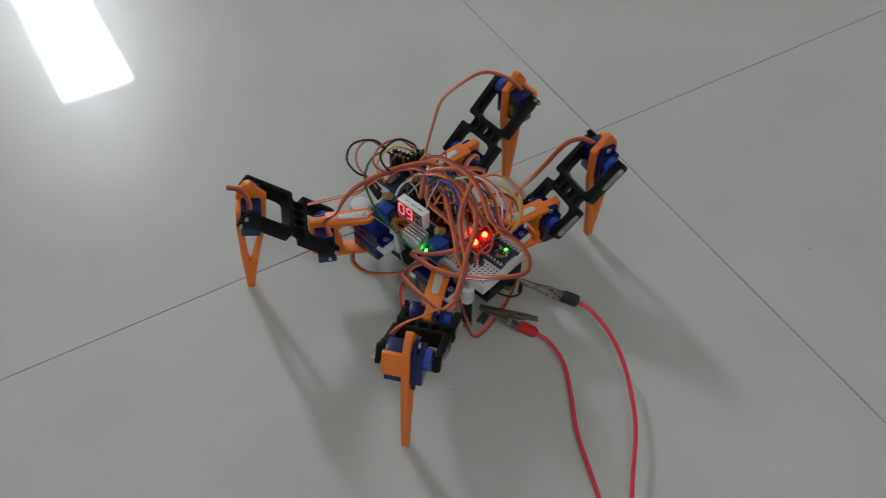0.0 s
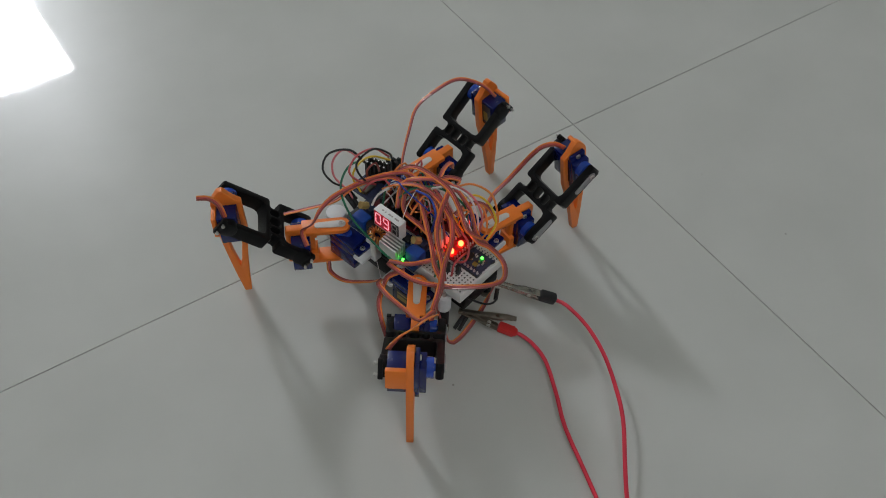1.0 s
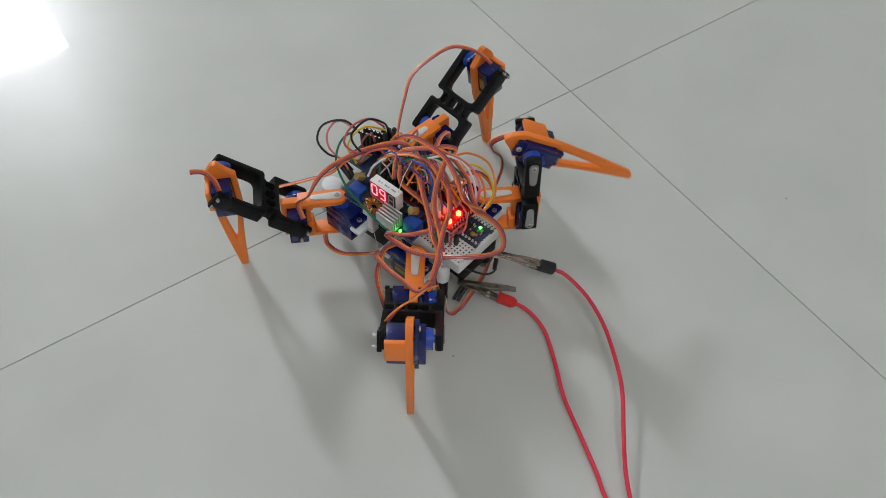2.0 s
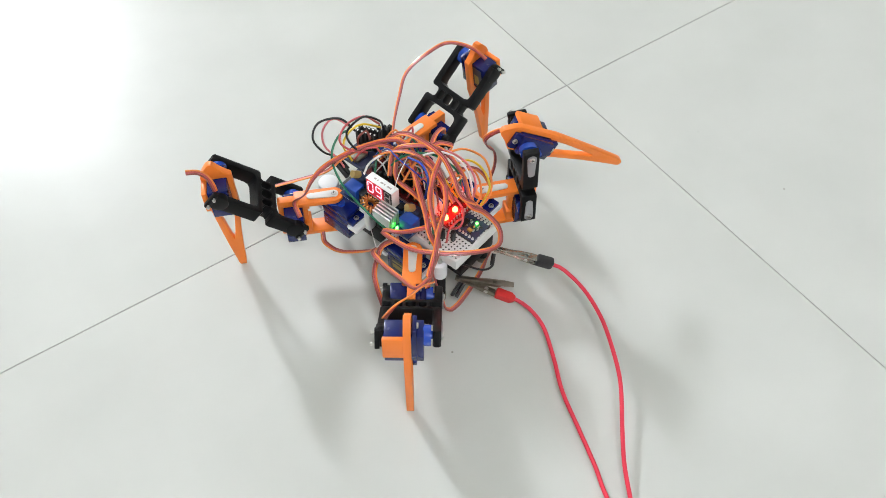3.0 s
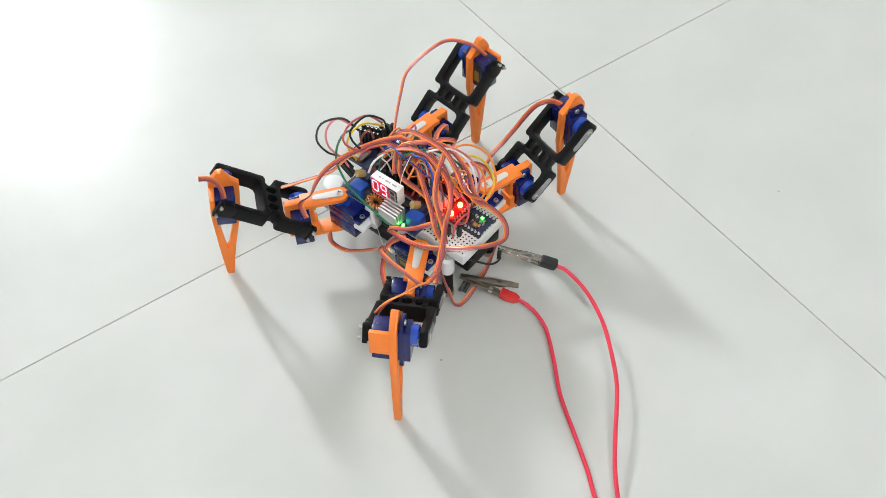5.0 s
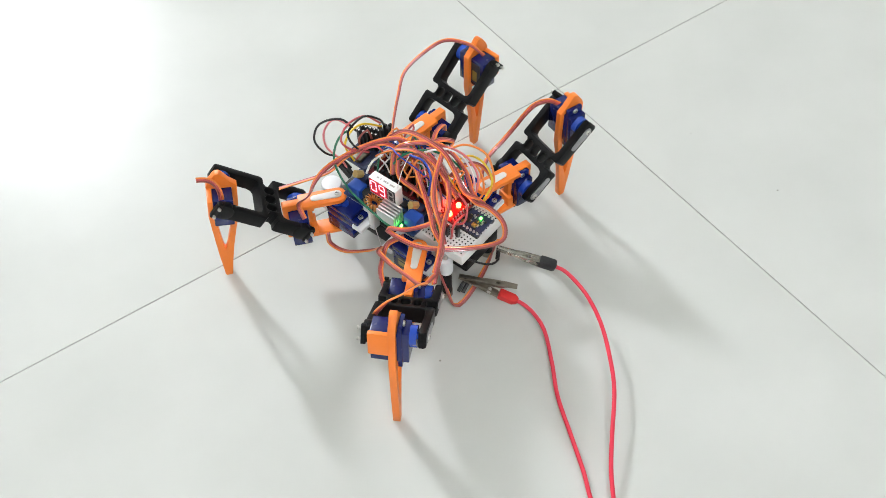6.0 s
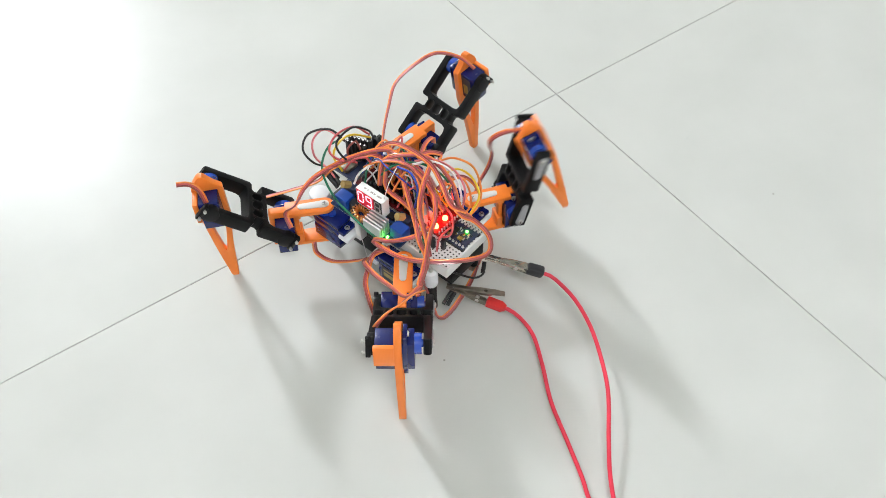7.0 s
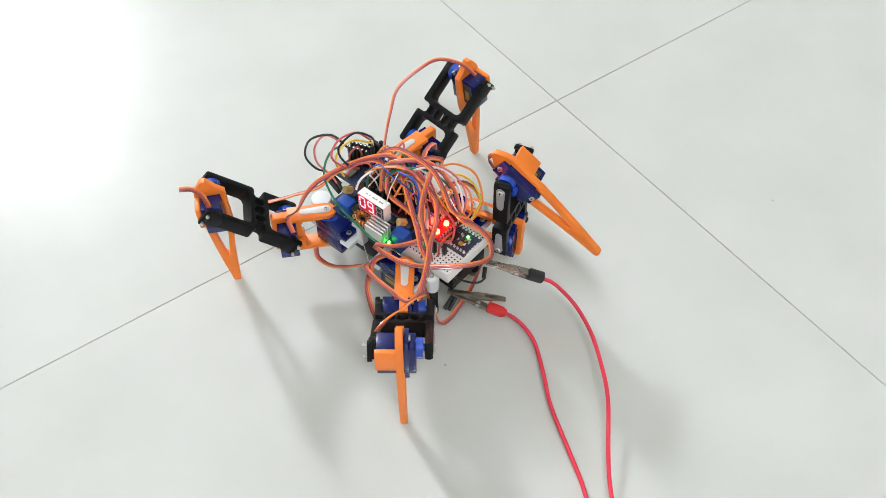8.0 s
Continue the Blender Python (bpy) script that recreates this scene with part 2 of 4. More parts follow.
def ribbon(name, points, parent, label="", radius=0.6):
    """A flat three-core servo cable: three wires side by side, each a strand of the cable."""
    pts = spline(points, 3.0)
    lanes = [[], [], []]
    prev = None
    phase = points[0][0] * 0.37 + points[-1][1] * 0.23
    for i, p in enumerate(pts):
        d = (pts[min(i + 1, len(pts) - 1)] - pts[max(i - 1, 0)]).normalized()
        s = d.cross(Vector((0, 0, 1)))
        if s.length < 0.25 and prev is not None:
            s = prev - d * prev.dot(d)
        s.normalize()
        if prev is not None:
            if s.dot(prev) < 0:
                s = -s
            s = (s + prev * 2.0)
            s = (s - d * s.dot(d)).normalized()
        prev = s
        twist = Matrix.Rotation(0.4 * math.sin(phase + i * 0.11), 3, d)
        for k in range(3):
            lanes[k].append(p + (twist @ s) * (k - 1) * radius * 1.85)
    if int(abs(points[0][0] * 3 + points[-1][1])) % 2:
        lanes.reverse()
    top = part(name, tube_bm(lanes[1], radius, 6, 3.0), W_RED, parent, label or "flat brown, red and orange servo cable")
    part("strand", tube_bm(lanes[0], radius, 6, 3.0), W_ORANGE, top, "orange strand")
    part("strand", tube_bm(lanes[2], radius, 6, 3.0), W_BROWN, top, "brown strand")
    return top


# ---- the room ----
PHI = radians(-11.97)
JOINT = Vector((0.1884, 0.0232, 0))
TILE_SIZE = 0.6
GAP = 0.00055


def build_floor():
    floor = part("floor", box_bm((ROOM_W * 1000 - 200, ROOM_E * 1000 + 200, ROOM_S * 1000 - 200, ROOM_N * 1000 + 200, -60, -0.6)), GROUT)
    tagged(floor, "floor of large polished off-white tiles with thin grey joints", "floor", kind="structure")
    bm = box_bm((GAP * 500, TILE_SIZE * 1000 - GAP * 500, GAP * 500, TILE_SIZE * 1000 - GAP * 500, -8, 0), bevel=0.25, segments=1)
    me = bpy.data.meshes.new("tile")
    bm.to_mesh(me)
    bm.free()
    me.materials.append(TILE)
    turn = Matrix.Translation(JOINT) @ Matrix.Rotation(PHI, 4, "Z")
    for i in range(-8, 9):
        for j in range(-8, 13):
            m = turn @ Matrix.Translation((i * TILE_SIZE, j * TILE_SIZE, 0))
            c = m @ Vector((TILE_SIZE / 2, TILE_SIZE / 2, 0))
            if ROOM_W - 0.3 < c.x < ROOM_E + 0.3 and ROOM_S - 0.3 < c.y < ROOM_N + 0.3:
                ob = new("tile", me)
                ob.parent = floor
                ob.matrix_basis = m


# Unseen walls and windows, added to bounce light and hold the fill lamps.
def build_room():
    T = 150
    w, e, s, n, h = (v * 1000 for v in (ROOM_W, ROOM_E, ROOM_S, ROOM_N, ROOM_H))
    y0, y1, z0, z1 = -1750.0, 1350.0, 950.0, 2550.0
    ob = part("wall_west", box_bm((w - T, w, s, y0, 0, h), (w - T, w, y1, n, 0, h), (w - T, w, y0, y1, 0, z0), (w - T, w, y0, y1, z1, h)), WALL)
    tagged(ob, "plain off-white painted wall with an added wide window", "wall", kind="structure")
    ob = part("wall_south", box_bm((w - T, y0, s - T, s, 0, h), (y1, e + T, s - T, s, 0, h), (y0, y1, s - T, s, 0, z0), (y0, y1, s - T, s, z1, h)), WALL)
    tagged(ob, "plain off-white painted wall with an added wide window", "wall", kind="structure")
    tagged(part("wall_east", box_bm((e, e + T, s, n, 0, h)), WALL), "plain off-white painted wall", "wall", kind="structure")
    tagged(part("wall_north", box_bm((w - T, e + T, n, n + T, 0, h)), WALL), "plain off-white painted wall", "wall", kind="structure")
    tagged(part("ceiling", box_bm((w - T, e + T, s - T, n + T, h, h + 120)), CEILING), "plain white ceiling", "ceiling", kind="structure")
    for name, turn, at in (("added_window_1", 0, (w, 0)), ("added_window_2", 90, (0, s))):
        fr = part(name, box_bm((-110, -60, y0, y1, z0, z0 + 50), (-110, -60, y0, y1, z1 - 50, z1), (-110, -60, y0, y0 + 50, z0 + 50, z1 - 50),
                               (-110, -60, y1 - 50, y1, z0 + 50, z1 - 50), (-110, -60, -225, -175, z0 + 50, z1 - 50), bevel=3), FRAME)
        if turn:
            fr.matrix_basis = Matrix(((0, 1, 0, 0), (1, 0, 0, at[1] * MM), (0, 0, 1, 0), (0, 0, 0, 1)))
        else:
            fr.matrix_basis = pose(at[0] * MM, 0, 0)
        tagged(fr, "wide white-framed window, unseen, added to hold a fill lamp", "window", kind="structure")
        # A glowing sheet outside the opening, added for fill.
        back = part("backdrop", box_bm((-420, -400, y0 - 700, y1 + 700, z0 - 700, z1 + 500)), FILL_GLOW)
        back.matrix_basis = fr.matrix_basis
        tagged(back, "pale glowing sheet, added as fill outside the window", "sky", kind="structure")
    # The second housing belongs to the added fill lamp.
    for fx, fy, turn, watts in FIXTURE_AND_FILL:
        lamp = part("ceiling_and_fill_light", box_bm((-220, 220, -620, -601, -62, -2), (-220, 220, 601, 620, -62, -2), (-220, -201, -600.5, 600.5, -62, -2),
                                            (201, 220, -600.5, 600.5, -62, -2), bevel=2), FRAME)
        lamp.matrix_basis = pose(fx, fy, ROOM_H, 0, 0, turn)
        tagged(lamp, "long white ceiling light, switched on, the southern one added for fill", "ceiling light", "ceiling lights")
        part("diffuser", box_bm((-200, 200, -600, 600, -58, -50)), DIFFUSER, lamp, "lit white diffuser")


build_floor()
build_room()


# ---- the robot ----
COXA, FEMUR = 27.5, 55.0
SHIN = {"B": 81.0, "R": 77.5, "L": 82.0, "F": 75.5}
SIDE, BODY_Z, YAW = 34.4, 45.8, radians(2.73)
SHIFT = Vector((-14.1, 2.0))
LEGS = {"B": (1, 1, 1), "R": (1, -1, -1), "L": (-1, 1, -1), "F": (-1, -1, 1)}
TWIST = radians(1.6)
HIP_RISE = {"B": 0.0, "R": -4.0, "L": 1.5, "F": 0.0}
# Where each foot stands with the body upright, and with it leaned away (the feet slip a little).
FEET = {"B": ((100.4, 34.6), (99.8, 34.4)), "R": ((104.0, -46.4), (104.0, -46.4)), "L": ((-105.6, 77.4), (-103.8, 76.2)), "F": ((-106.9, -88.2), (-106.5, -88.0))}


def hip(leg):
    sx, sy, _ = LEGS[leg]
    x, y = sx * SIDE, sy * SIDE
    return Vector((x * math.cos(YAW) - y * math.sin(YAW), x * math.sin(YAW) + y * math.cos(YAW)))


def planted(leg, a):
    """Hip turn, thigh lift and shin angle (radians) that keep the foot on its spot when the body is shifted by a times SHIFT."""
    d = Vector(FEET[leg][0]).lerp(Vector(FEET[leg][1]), a) - SHIFT * a
    d.rotate(Matrix.Rotation(-TWIST * (1 - a), 2))
    d -= hip(leg)
    v, z = d.length - COXA, -BODY_Z - HIP_RISE[leg]
    reach = math.hypot(v, z)
    al = math.atan2(z, v) + math.acos((FEMUR ** 2 - SHIN[leg] ** 2 + reach ** 2) / (2 * FEMUR * reach))
    kx, kz = FEMUR * math.cos(al), FEMUR * math.sin(al)
    return math.atan2(d.y, d.x), al, math.atan2(z - kz, v - kx)


def leg_poses(leg, turn, al, be):
    o = hip(leg)
    coxa = Matrix.Translation(Vector((o.x, o.y, BODY_Z + HIP_RISE[leg])) * MM) @ Matrix.Rotation(turn, 4, "Z")
    femur = coxa @ Matrix.Translation((COXA * MM, 0, 0)) @ Matrix.Rotation(-al, 4, "Y")
    knee = coxa @ Matrix.Translation(Vector((COXA + FEMUR * math.cos(al), 0, FEMUR * math.sin(al))) * MM)
    return coxa, femur, knee @ Matrix.Rotation(-(be + math.pi / 2), 4, "Y")


def flip(bm, s):
    """Mirrors a bmesh across its xz plane for the other side's legs."""
    if s < 0:
        bmesh.ops.scale(bm, vec=(1, -1, 1), verts=bm.verts[:])
        bmesh.ops.reverse_faces(bm, faces=bm.faces[:])
    return bm


def mesh_of(name, bm, mat):
    ob = part(name, bm, mat)
    me = ob.data
    bpy.data.objects.remove(ob)
    return me


def place(name, me, parent, m, label=""):
    ob = new(name, me)
    ob.parent = parent
    ob.matrix_basis = m
    if label:
        tagged(ob, label)
    return ob


def servo_meshes():
    body = box_bm((-6.1, 6.1, -16.9, 5.9, -16.5, -5.2), (-6.0, 6.0, -16.7, 5.7, -5.15, 1.9), (-6.1, 6.1, -16.9, 5.9, 1.95, 6.0), bevel=0.5)
    ears = plate_bm(rounded(-5.9, 5.9, -21.6, 10.6, 0.8), -0.5, 2.0, "z", [ring(0, -19.4, 1.0, 10), ring(0, 8.4, 1.0, 10)], 0.25)
    gear = cyl_bm(5.9, (0, 0, 5.5), (0, 0, 10), 24)
    cyl_bm(2.7, (0, -6.2, 5.5), (0, -6.2, 10), 16, bm=gear)
    cyl_bm(2.3, (0, 0, 9.5), (0, 0, 12), 16, bm=gear)
    low = cyl_bm(5.9, (0, 0, 5.5), (0, 0, 7.6), 24)
    cyl_bm(2.7, (0, -6.2, 5.5), (0, -6.2, 7.6), 16, bm=low)
    cyl_bm(2.3, (0, 0, 7.2), (0, 0, 8.6), 16, bm=low)
    sticker = box_bm((6.12, 6.22, -14.5, 3.5, -13.5, -1.0))
    mark = box_bm((6.23, 6.28, -12.5, -3.5, -10.5, -6.5), (6.23, 6.28, -12.5, 1.0, -5.0, -3.6))
    screw = cyl_bm(1.9, (0, 0, 0), (0, 0, 1.0), 14, 1.5)
    slot = box_bm((-1.2, 1.2, -0.22, 0.22, 0.9, 1.04), (-0.22, 0.22, -1.2, 1.2, 0.9, 1.04))
    return {"body": mesh_of("servo", body, SERVO), "ears": mesh_of("servo_flange", ears, SERVO), "gear": mesh_of("gear_cover", gear, GEAR_BLUE), "low_gear": mesh_of("gear_cover", low, GEAR_BLUE),
            "sticker": mesh_of("sticker", sticker, STICKER), "mark": mesh_of("sticker_print", mark, GOLD),
            "screw": mesh_of("screw", screw, STEEL), "slot": mesh_of("screw_slot", slot, CHIP)}


SV = servo_meshes()


def put_servo(parent, m, gear="gear"):
    place("servo", SV["body"], parent, m, "translucent blue micro servo case")
    place("servo_flange", SV["ears"], parent, m, "translucent blue mounting ears")
    place("gear_cover", SV[gear], parent, m, "bright blue round gear cover")
    place("sticker", SV["sticker"], parent, m, "dark label with gold print")
    place("sticker_print", SV["mark"], parent, m, "gold print bars")
    for y in (-19.4, 8.4):
        place("screw", SV["screw"], parent, m @ Matrix.Translation((0, y * MM, 2.0 * MM)), "small steel screw")
        place("screw_slot", SV["slot"], parent, m @ Matrix.Translation((0, y * MM, 2.0 * MM)))


def axis_turn(s):
    """Turns a servo so that its shaft points along y (times s) and its case hangs down."""
    return Matrix(((-s, 0, 0, 0), (0, 0, s, 0), (0, 1, 0, 0), (0, 0, 0, 1)))


def horn_bm(length, thick=0.9):
    """A one-armed servo horn, lying in xy from its hub outwards along x."""
    outline = ring(0, 0, 3.0, 14, 80, 280) + ring(length, 0, 2.2, 8, -80, 80)
    return plate_bm(outline, 0, thick, "z", [], 0.2)


HORN_ME = mesh_of("horn", horn_bm(15.5), HORN)
GREY_HORN_ME = mesh_of("horn", horn_bm(13.5), GREY_HORN)


def build_coxa(robot, s):
    arm_top = ring(0, 0, 6.0, 14, 90, 270) + [(26, -6.0), (26, 6.0)]
    bm = plate_bm(arm_top, 8.2, 11.6, "z", [], 0.6)
    me = bpy.data.meshes.new("tmp")
    for piece in (plate_bm(ring(0, 0, 5.6, 14, 90, 270) + [(25, -5.6), (25, 5.6)], -20.5, -17.2, "z", [], 0.6),
                  plate_bm(rounded(18.2, 37.0, -20.2, 11.5, 1.2), -2.6, 2.6, "y", [rounded(21.2, 33.8, -17.1, 6.2, 0.3)], 0.5),
                  box_bm((16.6, 20.8, -5.4, 5.4, -19.6, -9.0), (16.6, 20.8, -5.4, 5.4, 5.5, 11.0), bevel=0.5)):
        piece.to_mesh(me)
        piece.free()
        bm.from_mesh(me)
        me.clear_geometry()
    bpy.data.meshes.remove(me)
    coxa = part("hip_bracket", flip(bm, s), ORANGE, robot, "orange 3D-printed hip bracket")
    put_servo(coxa, pose(COXA * MM, s * 3.2 * MM, 0) @ axis_turn(s))
    place("horn", HORN_ME, coxa, pose(0, 0, 11.4 * MM), "white servo horn set in the bracket")
    place("screw", SV["screw"], coxa, pose(0, 0, 12.2 * MM))
    place("screw_slot", SV["slot"], coxa, pose(0, 0, 12.2 * MM))
    return coxa


def build_femur(robot, s):
    outline = [(-4.6, 18.9), (18.3, 18.9), (19.5, 17.9), (19.5, 12.9), (20.9, 11.5), (25.1, 11.5), (26.5, 12.9), (26.5, 17.4), (27.8, 18.9), (59.6, 18.9), (61, 17.6), (61, 15.2),
               (59.6, 14.2), (33.5, 14.2), (31.0, 13.2), (29.9, 10.5), (29.9, -9.5), (31.0, -12.4), (33.5, -13.2), (59.6, -13.2), (61, -14), (61, -16.2), (59.6, -17.3),
               (27.8, -17.3), (26.5, -15.8), (26.5, -12.2), (25.1, -10.8), (20.9, -10.8), (19.5, -12.2), (19.5, -16.3), (18.3, -17.3), (-4.6, -17.3), (-6, -16.2), (-6, -14), (-4.6, -13.2),
               (12.6, -13.2), (15, -12.2), (16.1, -9.5), (16.1, 10.5), (15, 13.2), (12.6, 14.2), (-4.6, 14.2), (-6, 15.2), (-6, 17.6)]
    holes = [rounded(19.3, 26.7, -2.9, 3.5, 2.4), rounded(19.3, 26.7, 5.0, 9.9, 2.2), rounded(19.3, 26.7, -9.3, -4.4, 2.2)]
    femur = part("thigh_link", flip(plate_bm(outline, -5.0, 5.0, "z", holes, 0.8), s), BLACK, robot, "black 3D-printed double-fork thigh link")
    for x, turn in ((0, 0), (FEMUR, 180)):
        m = pose(x * MM, s * 18.7 * MM, 0, -90 * s, 0, 0) @ pose(0, 0, 0, 0, 0, turn)
        place("horn", GREY_HORN_ME, femur, m, "pale grey servo horn set in the link")
        place("screw", SV["screw"], femur, m @ pose(0, 0, 0.8 * MM))
        place("screw_slot", SV["slot"], femur, m @ pose(0, 0, 0.8 * MM))
    for x, out in ((0, -1), (FEMUR, 1)):
        boss = cyl_bm(6.1, (x, -12.9, 0), (x, -17.8, 0), 22)
        rims = [e for e in boss.edges if abs(e.verts[0].co.y - e.verts[1].co.y) < 1e-5 and len(e.link_faces) == 2]
        bmesh.ops.bevel(boss, geom=rims, offset=0.8 * MM, segments=2, affect="EDGES", profile=0.5)
        part("bearing_boss", flip(boss, s), BLACK, femur, "round black bearing end")
        x += out * 5.2
        part("end_cap", flip(plate_bm(rounded(x - 1.8, x + 1.8, -6.3, 6.3, 1.2), -18.2, -15.4, "y", [], 0.3), s), BLACK, femur, "black end cap")
        for z in (-3.6, 3.6):
            bm = cyl_bm(0.7, (x, -14, z), (x, -20.2, z), 10)
            cyl_bm(1.25, (x, -19.7, z), (x, -20.7, z), 12, 0.9, bm=bm)
            part("bolt", flip(bm, s), STEEL, femur, "thin steel bolt")
    return femur


def build_tibia(robot, s, length):
    f = (length - 19.1) / 61.4
    outline = [(-9.5, 7.5), (-9.5, -20), (-7.4, -32.5), (-5.2, -48.5), (-3.7, -64), (-2.7, -77.8), (-2.3, -80.5), (-0.9, -81.4), (1.2, -81.2), (2.3, -79.4), (3.2, -72.5),
               (4.9, -61), (6.6, -47), (8.1, -33.5), (9.6, -20), (9.5, 8), (8.2, 11.6), (4.4, 17.2), (3.2, 18.2), (0.8, 18.4), (-0.4, 17.4), (-4.8, 11.6)]
    holes = [rounded(-6.3, 6.3, -17.1, 6.2, 0.3), [(-5.3, -20.4), (5.0, -20.4), (4.4, -30), (3.0, -41), (1.3, -52.6), (0.4, -54.6), (-0.9, -50), (-3.5, -34)]]
    outline = [(x, z if z > -20 else -20 + (z + 20) * f) for x, z in outline]
    bm = plate_bm(outline, -2.2, 2.2, "y", holes, 0.6)
    me = bpy.data.meshes.new("tmp")
    for piece in (box_bm((6.3, 9.4, -14.0, -2.0, -9.8, 6.6), bevel=0.6),):
        piece.to_mesh(me)
        piece.free()
        bm.from_mesh(me)
        me.clear_geometry()
    bpy.data.meshes.remove(me)
    tibia = part("shin", flip(bm, s), ORANGE, robot, "orange 3D-printed pointed shin with a servo frame")
    put_servo(tibia, pose(0, s * 3.2 * MM, 0) @ axis_turn(s))
    return tibia


robot = new("spider_robot")
tagged(robot, "four-legged orange and black spider robot covered in wires on tiles", "robot")
LEG_PARTS = {}
for leg, (sx, sy, s) in LEGS.items():
    LEG_PARTS[leg] = (build_coxa(robot, s), build_femur(robot, s), build_tibia(robot, s, SHIN[leg]))
    for ob, m in zip(LEG_PARTS[leg], leg_poses(leg, *planted(leg, 0))):
        ob.matrix_basis = m


def build_body():
    turn = Matrix.Rotation(YAW, 4, "Z")
    base = part("base_plate", plate_bm(rounded(-19, 14, -44, 56, 5), 27, 31, "z", [], 0.6), BLACK, robot, "black 3D-printed base plate")
    base.matrix_basis = turn
    box = part("battery_box", box_bm((-19, 13, -36, 46, 11, 26.9), (-18, 13, -42, 40, 31.1, 36.9), (-19, 14, -61, 40, 37.0, 50.8), (-17, 12, -59, -42.1, 31.2, 36.9), bevel=1.2), BLACK, robot, "black battery box in the body")
    box.matrix_basis = turn
    for leg, (sx, sy, s) in LEGS.items():
        o = hip(leg)
        m = pose(o.x * MM, o.y * MM, (BODY_Z + HIP_RISE[leg]) * MM) @ turn @ pose(0, 0, 0, 0, 0, 0 if sy > 0 else 180)
        g = -sx if sy > 0 else sx
        strip = sorted((g * 6.4, g * 13.0))
        pads = box_bm((-6.4, 6.4, 6.2, 12.5, -4.0, -0.6), (-7.2, 7.2, -26, -17.2, -4.0, -0.6), (*strip, -26, 12.5, -5.0, -0.7), (*strip, -24, -8, -15, -5.1), bevel=0.9)
        mount = part("servo_mount", pads, WHITE_PRINT, robot, "white 3D-printed servo mount")
        mount.matrix_basis = m
        put_servo(mount, Matrix(), "low_gear")
    for x, y in ((-24, -51), (-26, 50), (18, 50), (19, -50)):
        block = part("corner_block", plate_bm(ring(x, y, 4.7 if y < 0 else 7.0, 20), 36, 49, "z", [], 0.9), WHITE_PRINT, robot, "white 3D-printed corner post")
        part("post", cyl_bm(3.6, (x, y, 15), (x, y, 36), 16), BLACK, block, "black standoff")
        part("foot", cyl_bm(4.2, (x, y, 11), (x, y, 15), 16), STEEL_OLD, block, "dull metal nut")
        if x < 0 and y < 0:
            part("bolt", cyl_bm(1.6, (x, y, 49), (x, y, 53), 12, 1.3), STEEL, block, "steel bolt end")
    return turn


BODY_TURN = build_body()


# ---- electronics on the robot's back ----
def body_part(name, bm, mat, label="", parent=None, m=None):
    ob = part(name, bm, mat, parent or robot, label)
    ob.matrix_basis = (m if m is not None else BODY_TURN) if parent is None else Matrix()
    return ob


def plug_bm(x, y, z, h=13.0, w=1.25):
    return box_bm((x - w, x + w, y - w, y + w, z, z + h), bevel=0.25, segments=1)


def build_breadboard():
    board = body_part("breadboard", box_bm((-26, 15.5, -62.5, 18, 51, 59.6), bevel=0.8), WHITE, "white solderless breadboard")
    bm = bmesh.new()
    for i in range(15):
        for j in range(30):
            x, y = -23.6 + i * 2.54, -60.2 + j * 2.54
            m = Matrix.LocRotScale(Vector((x, y, 59.62)) * MM, None, Vector((0.95, 0.95, 0.16)) * MM)
            bmesh.ops.create_cube(bm, size=1, matrix=m)
    tagged(body_part("contact_hole", bm, CHIP, "rows of small dark square holes", board), kind="stuff")
    # A grey strip on the flat top stands for the groove's shade.
    body_part("centre_groove_shade", box_bm((-6.4, -3.4, -61, 17, 59.55, 59.66)), GREY_HORN, "", board)
    for x, y in ((-14, -50), (-17, -44), (-19, -40)):
        body_part("plug", plug_bm(x, y, 59.6, 9), CHIP, "black jumper plug", board)


def build_controller():
    pcb = body_part("controller_board", box_bm((-8, 10, -62, -43, 64, 65.2), bevel=0.2, segments=1), PCB_DARK, "small dark blue microcontroller board", m=BODY_TURN @ Matrix.Translation((-0.0006, 0.0008, -0.0026)))
    for x in (-6.8, 8.8):
        body_part("pin_header", box_bm((x - 1.2, x + 1.2, -62, -43.5, 61.2, 63.9)), CHIP, "black pin header", pcb)
        bm = bmesh.new()
        for j in range(7):
            cyl_bm(0.55, (x, -61 + j * 2.6, 59), (x, -61 + j * 2.6, 67.2), 6, bm=bm)
            cyl_bm(1.0, (x, -61 + j * 2.6, 65.6), (x, -61 + j * 2.6, 66.2), 8, 0.5, bm=bm)
        body_part("solder_pin", bm, SOLDER, "row of soldered pins", pcb)
    body_part("chip", box_bm((-3.5, 3, -51, -45.5, 65.6, 66.8), bevel=0.2), CHIP, "black chip", pcb)
    body_part("crystal", box_bm((-4.2, -1.6, -57, -54, 65.6, 67.4), bevel=0.3), GOLD, "gold component", pcb)
    body_part("crystal", box_bm((-5, -3.2, -48.5, -46.8, 65.6, 67), bevel=0.2), GOLD, "gold component", pcb)
    body_part("led", box_bm((3.4, 5.2, -56.4, -54.6, 65.6, 66.9), bevel=0.4), LED_GREEN, "lit green LED", pcb)
    rnd = random.Random(5)
    for k in range(26):
        x, y = rnd.uniform(-5, 6), rnd.uniform(-61.5, -45)
        body_part("resistor", box_bm((x, x + rnd.uniform(0.8, 2.2), y, y + 0.9, 65.6, 66.3), bevel=0.1, segments=1), rnd.choice((SOLDER, CHIP, GOLD)), "", pcb)


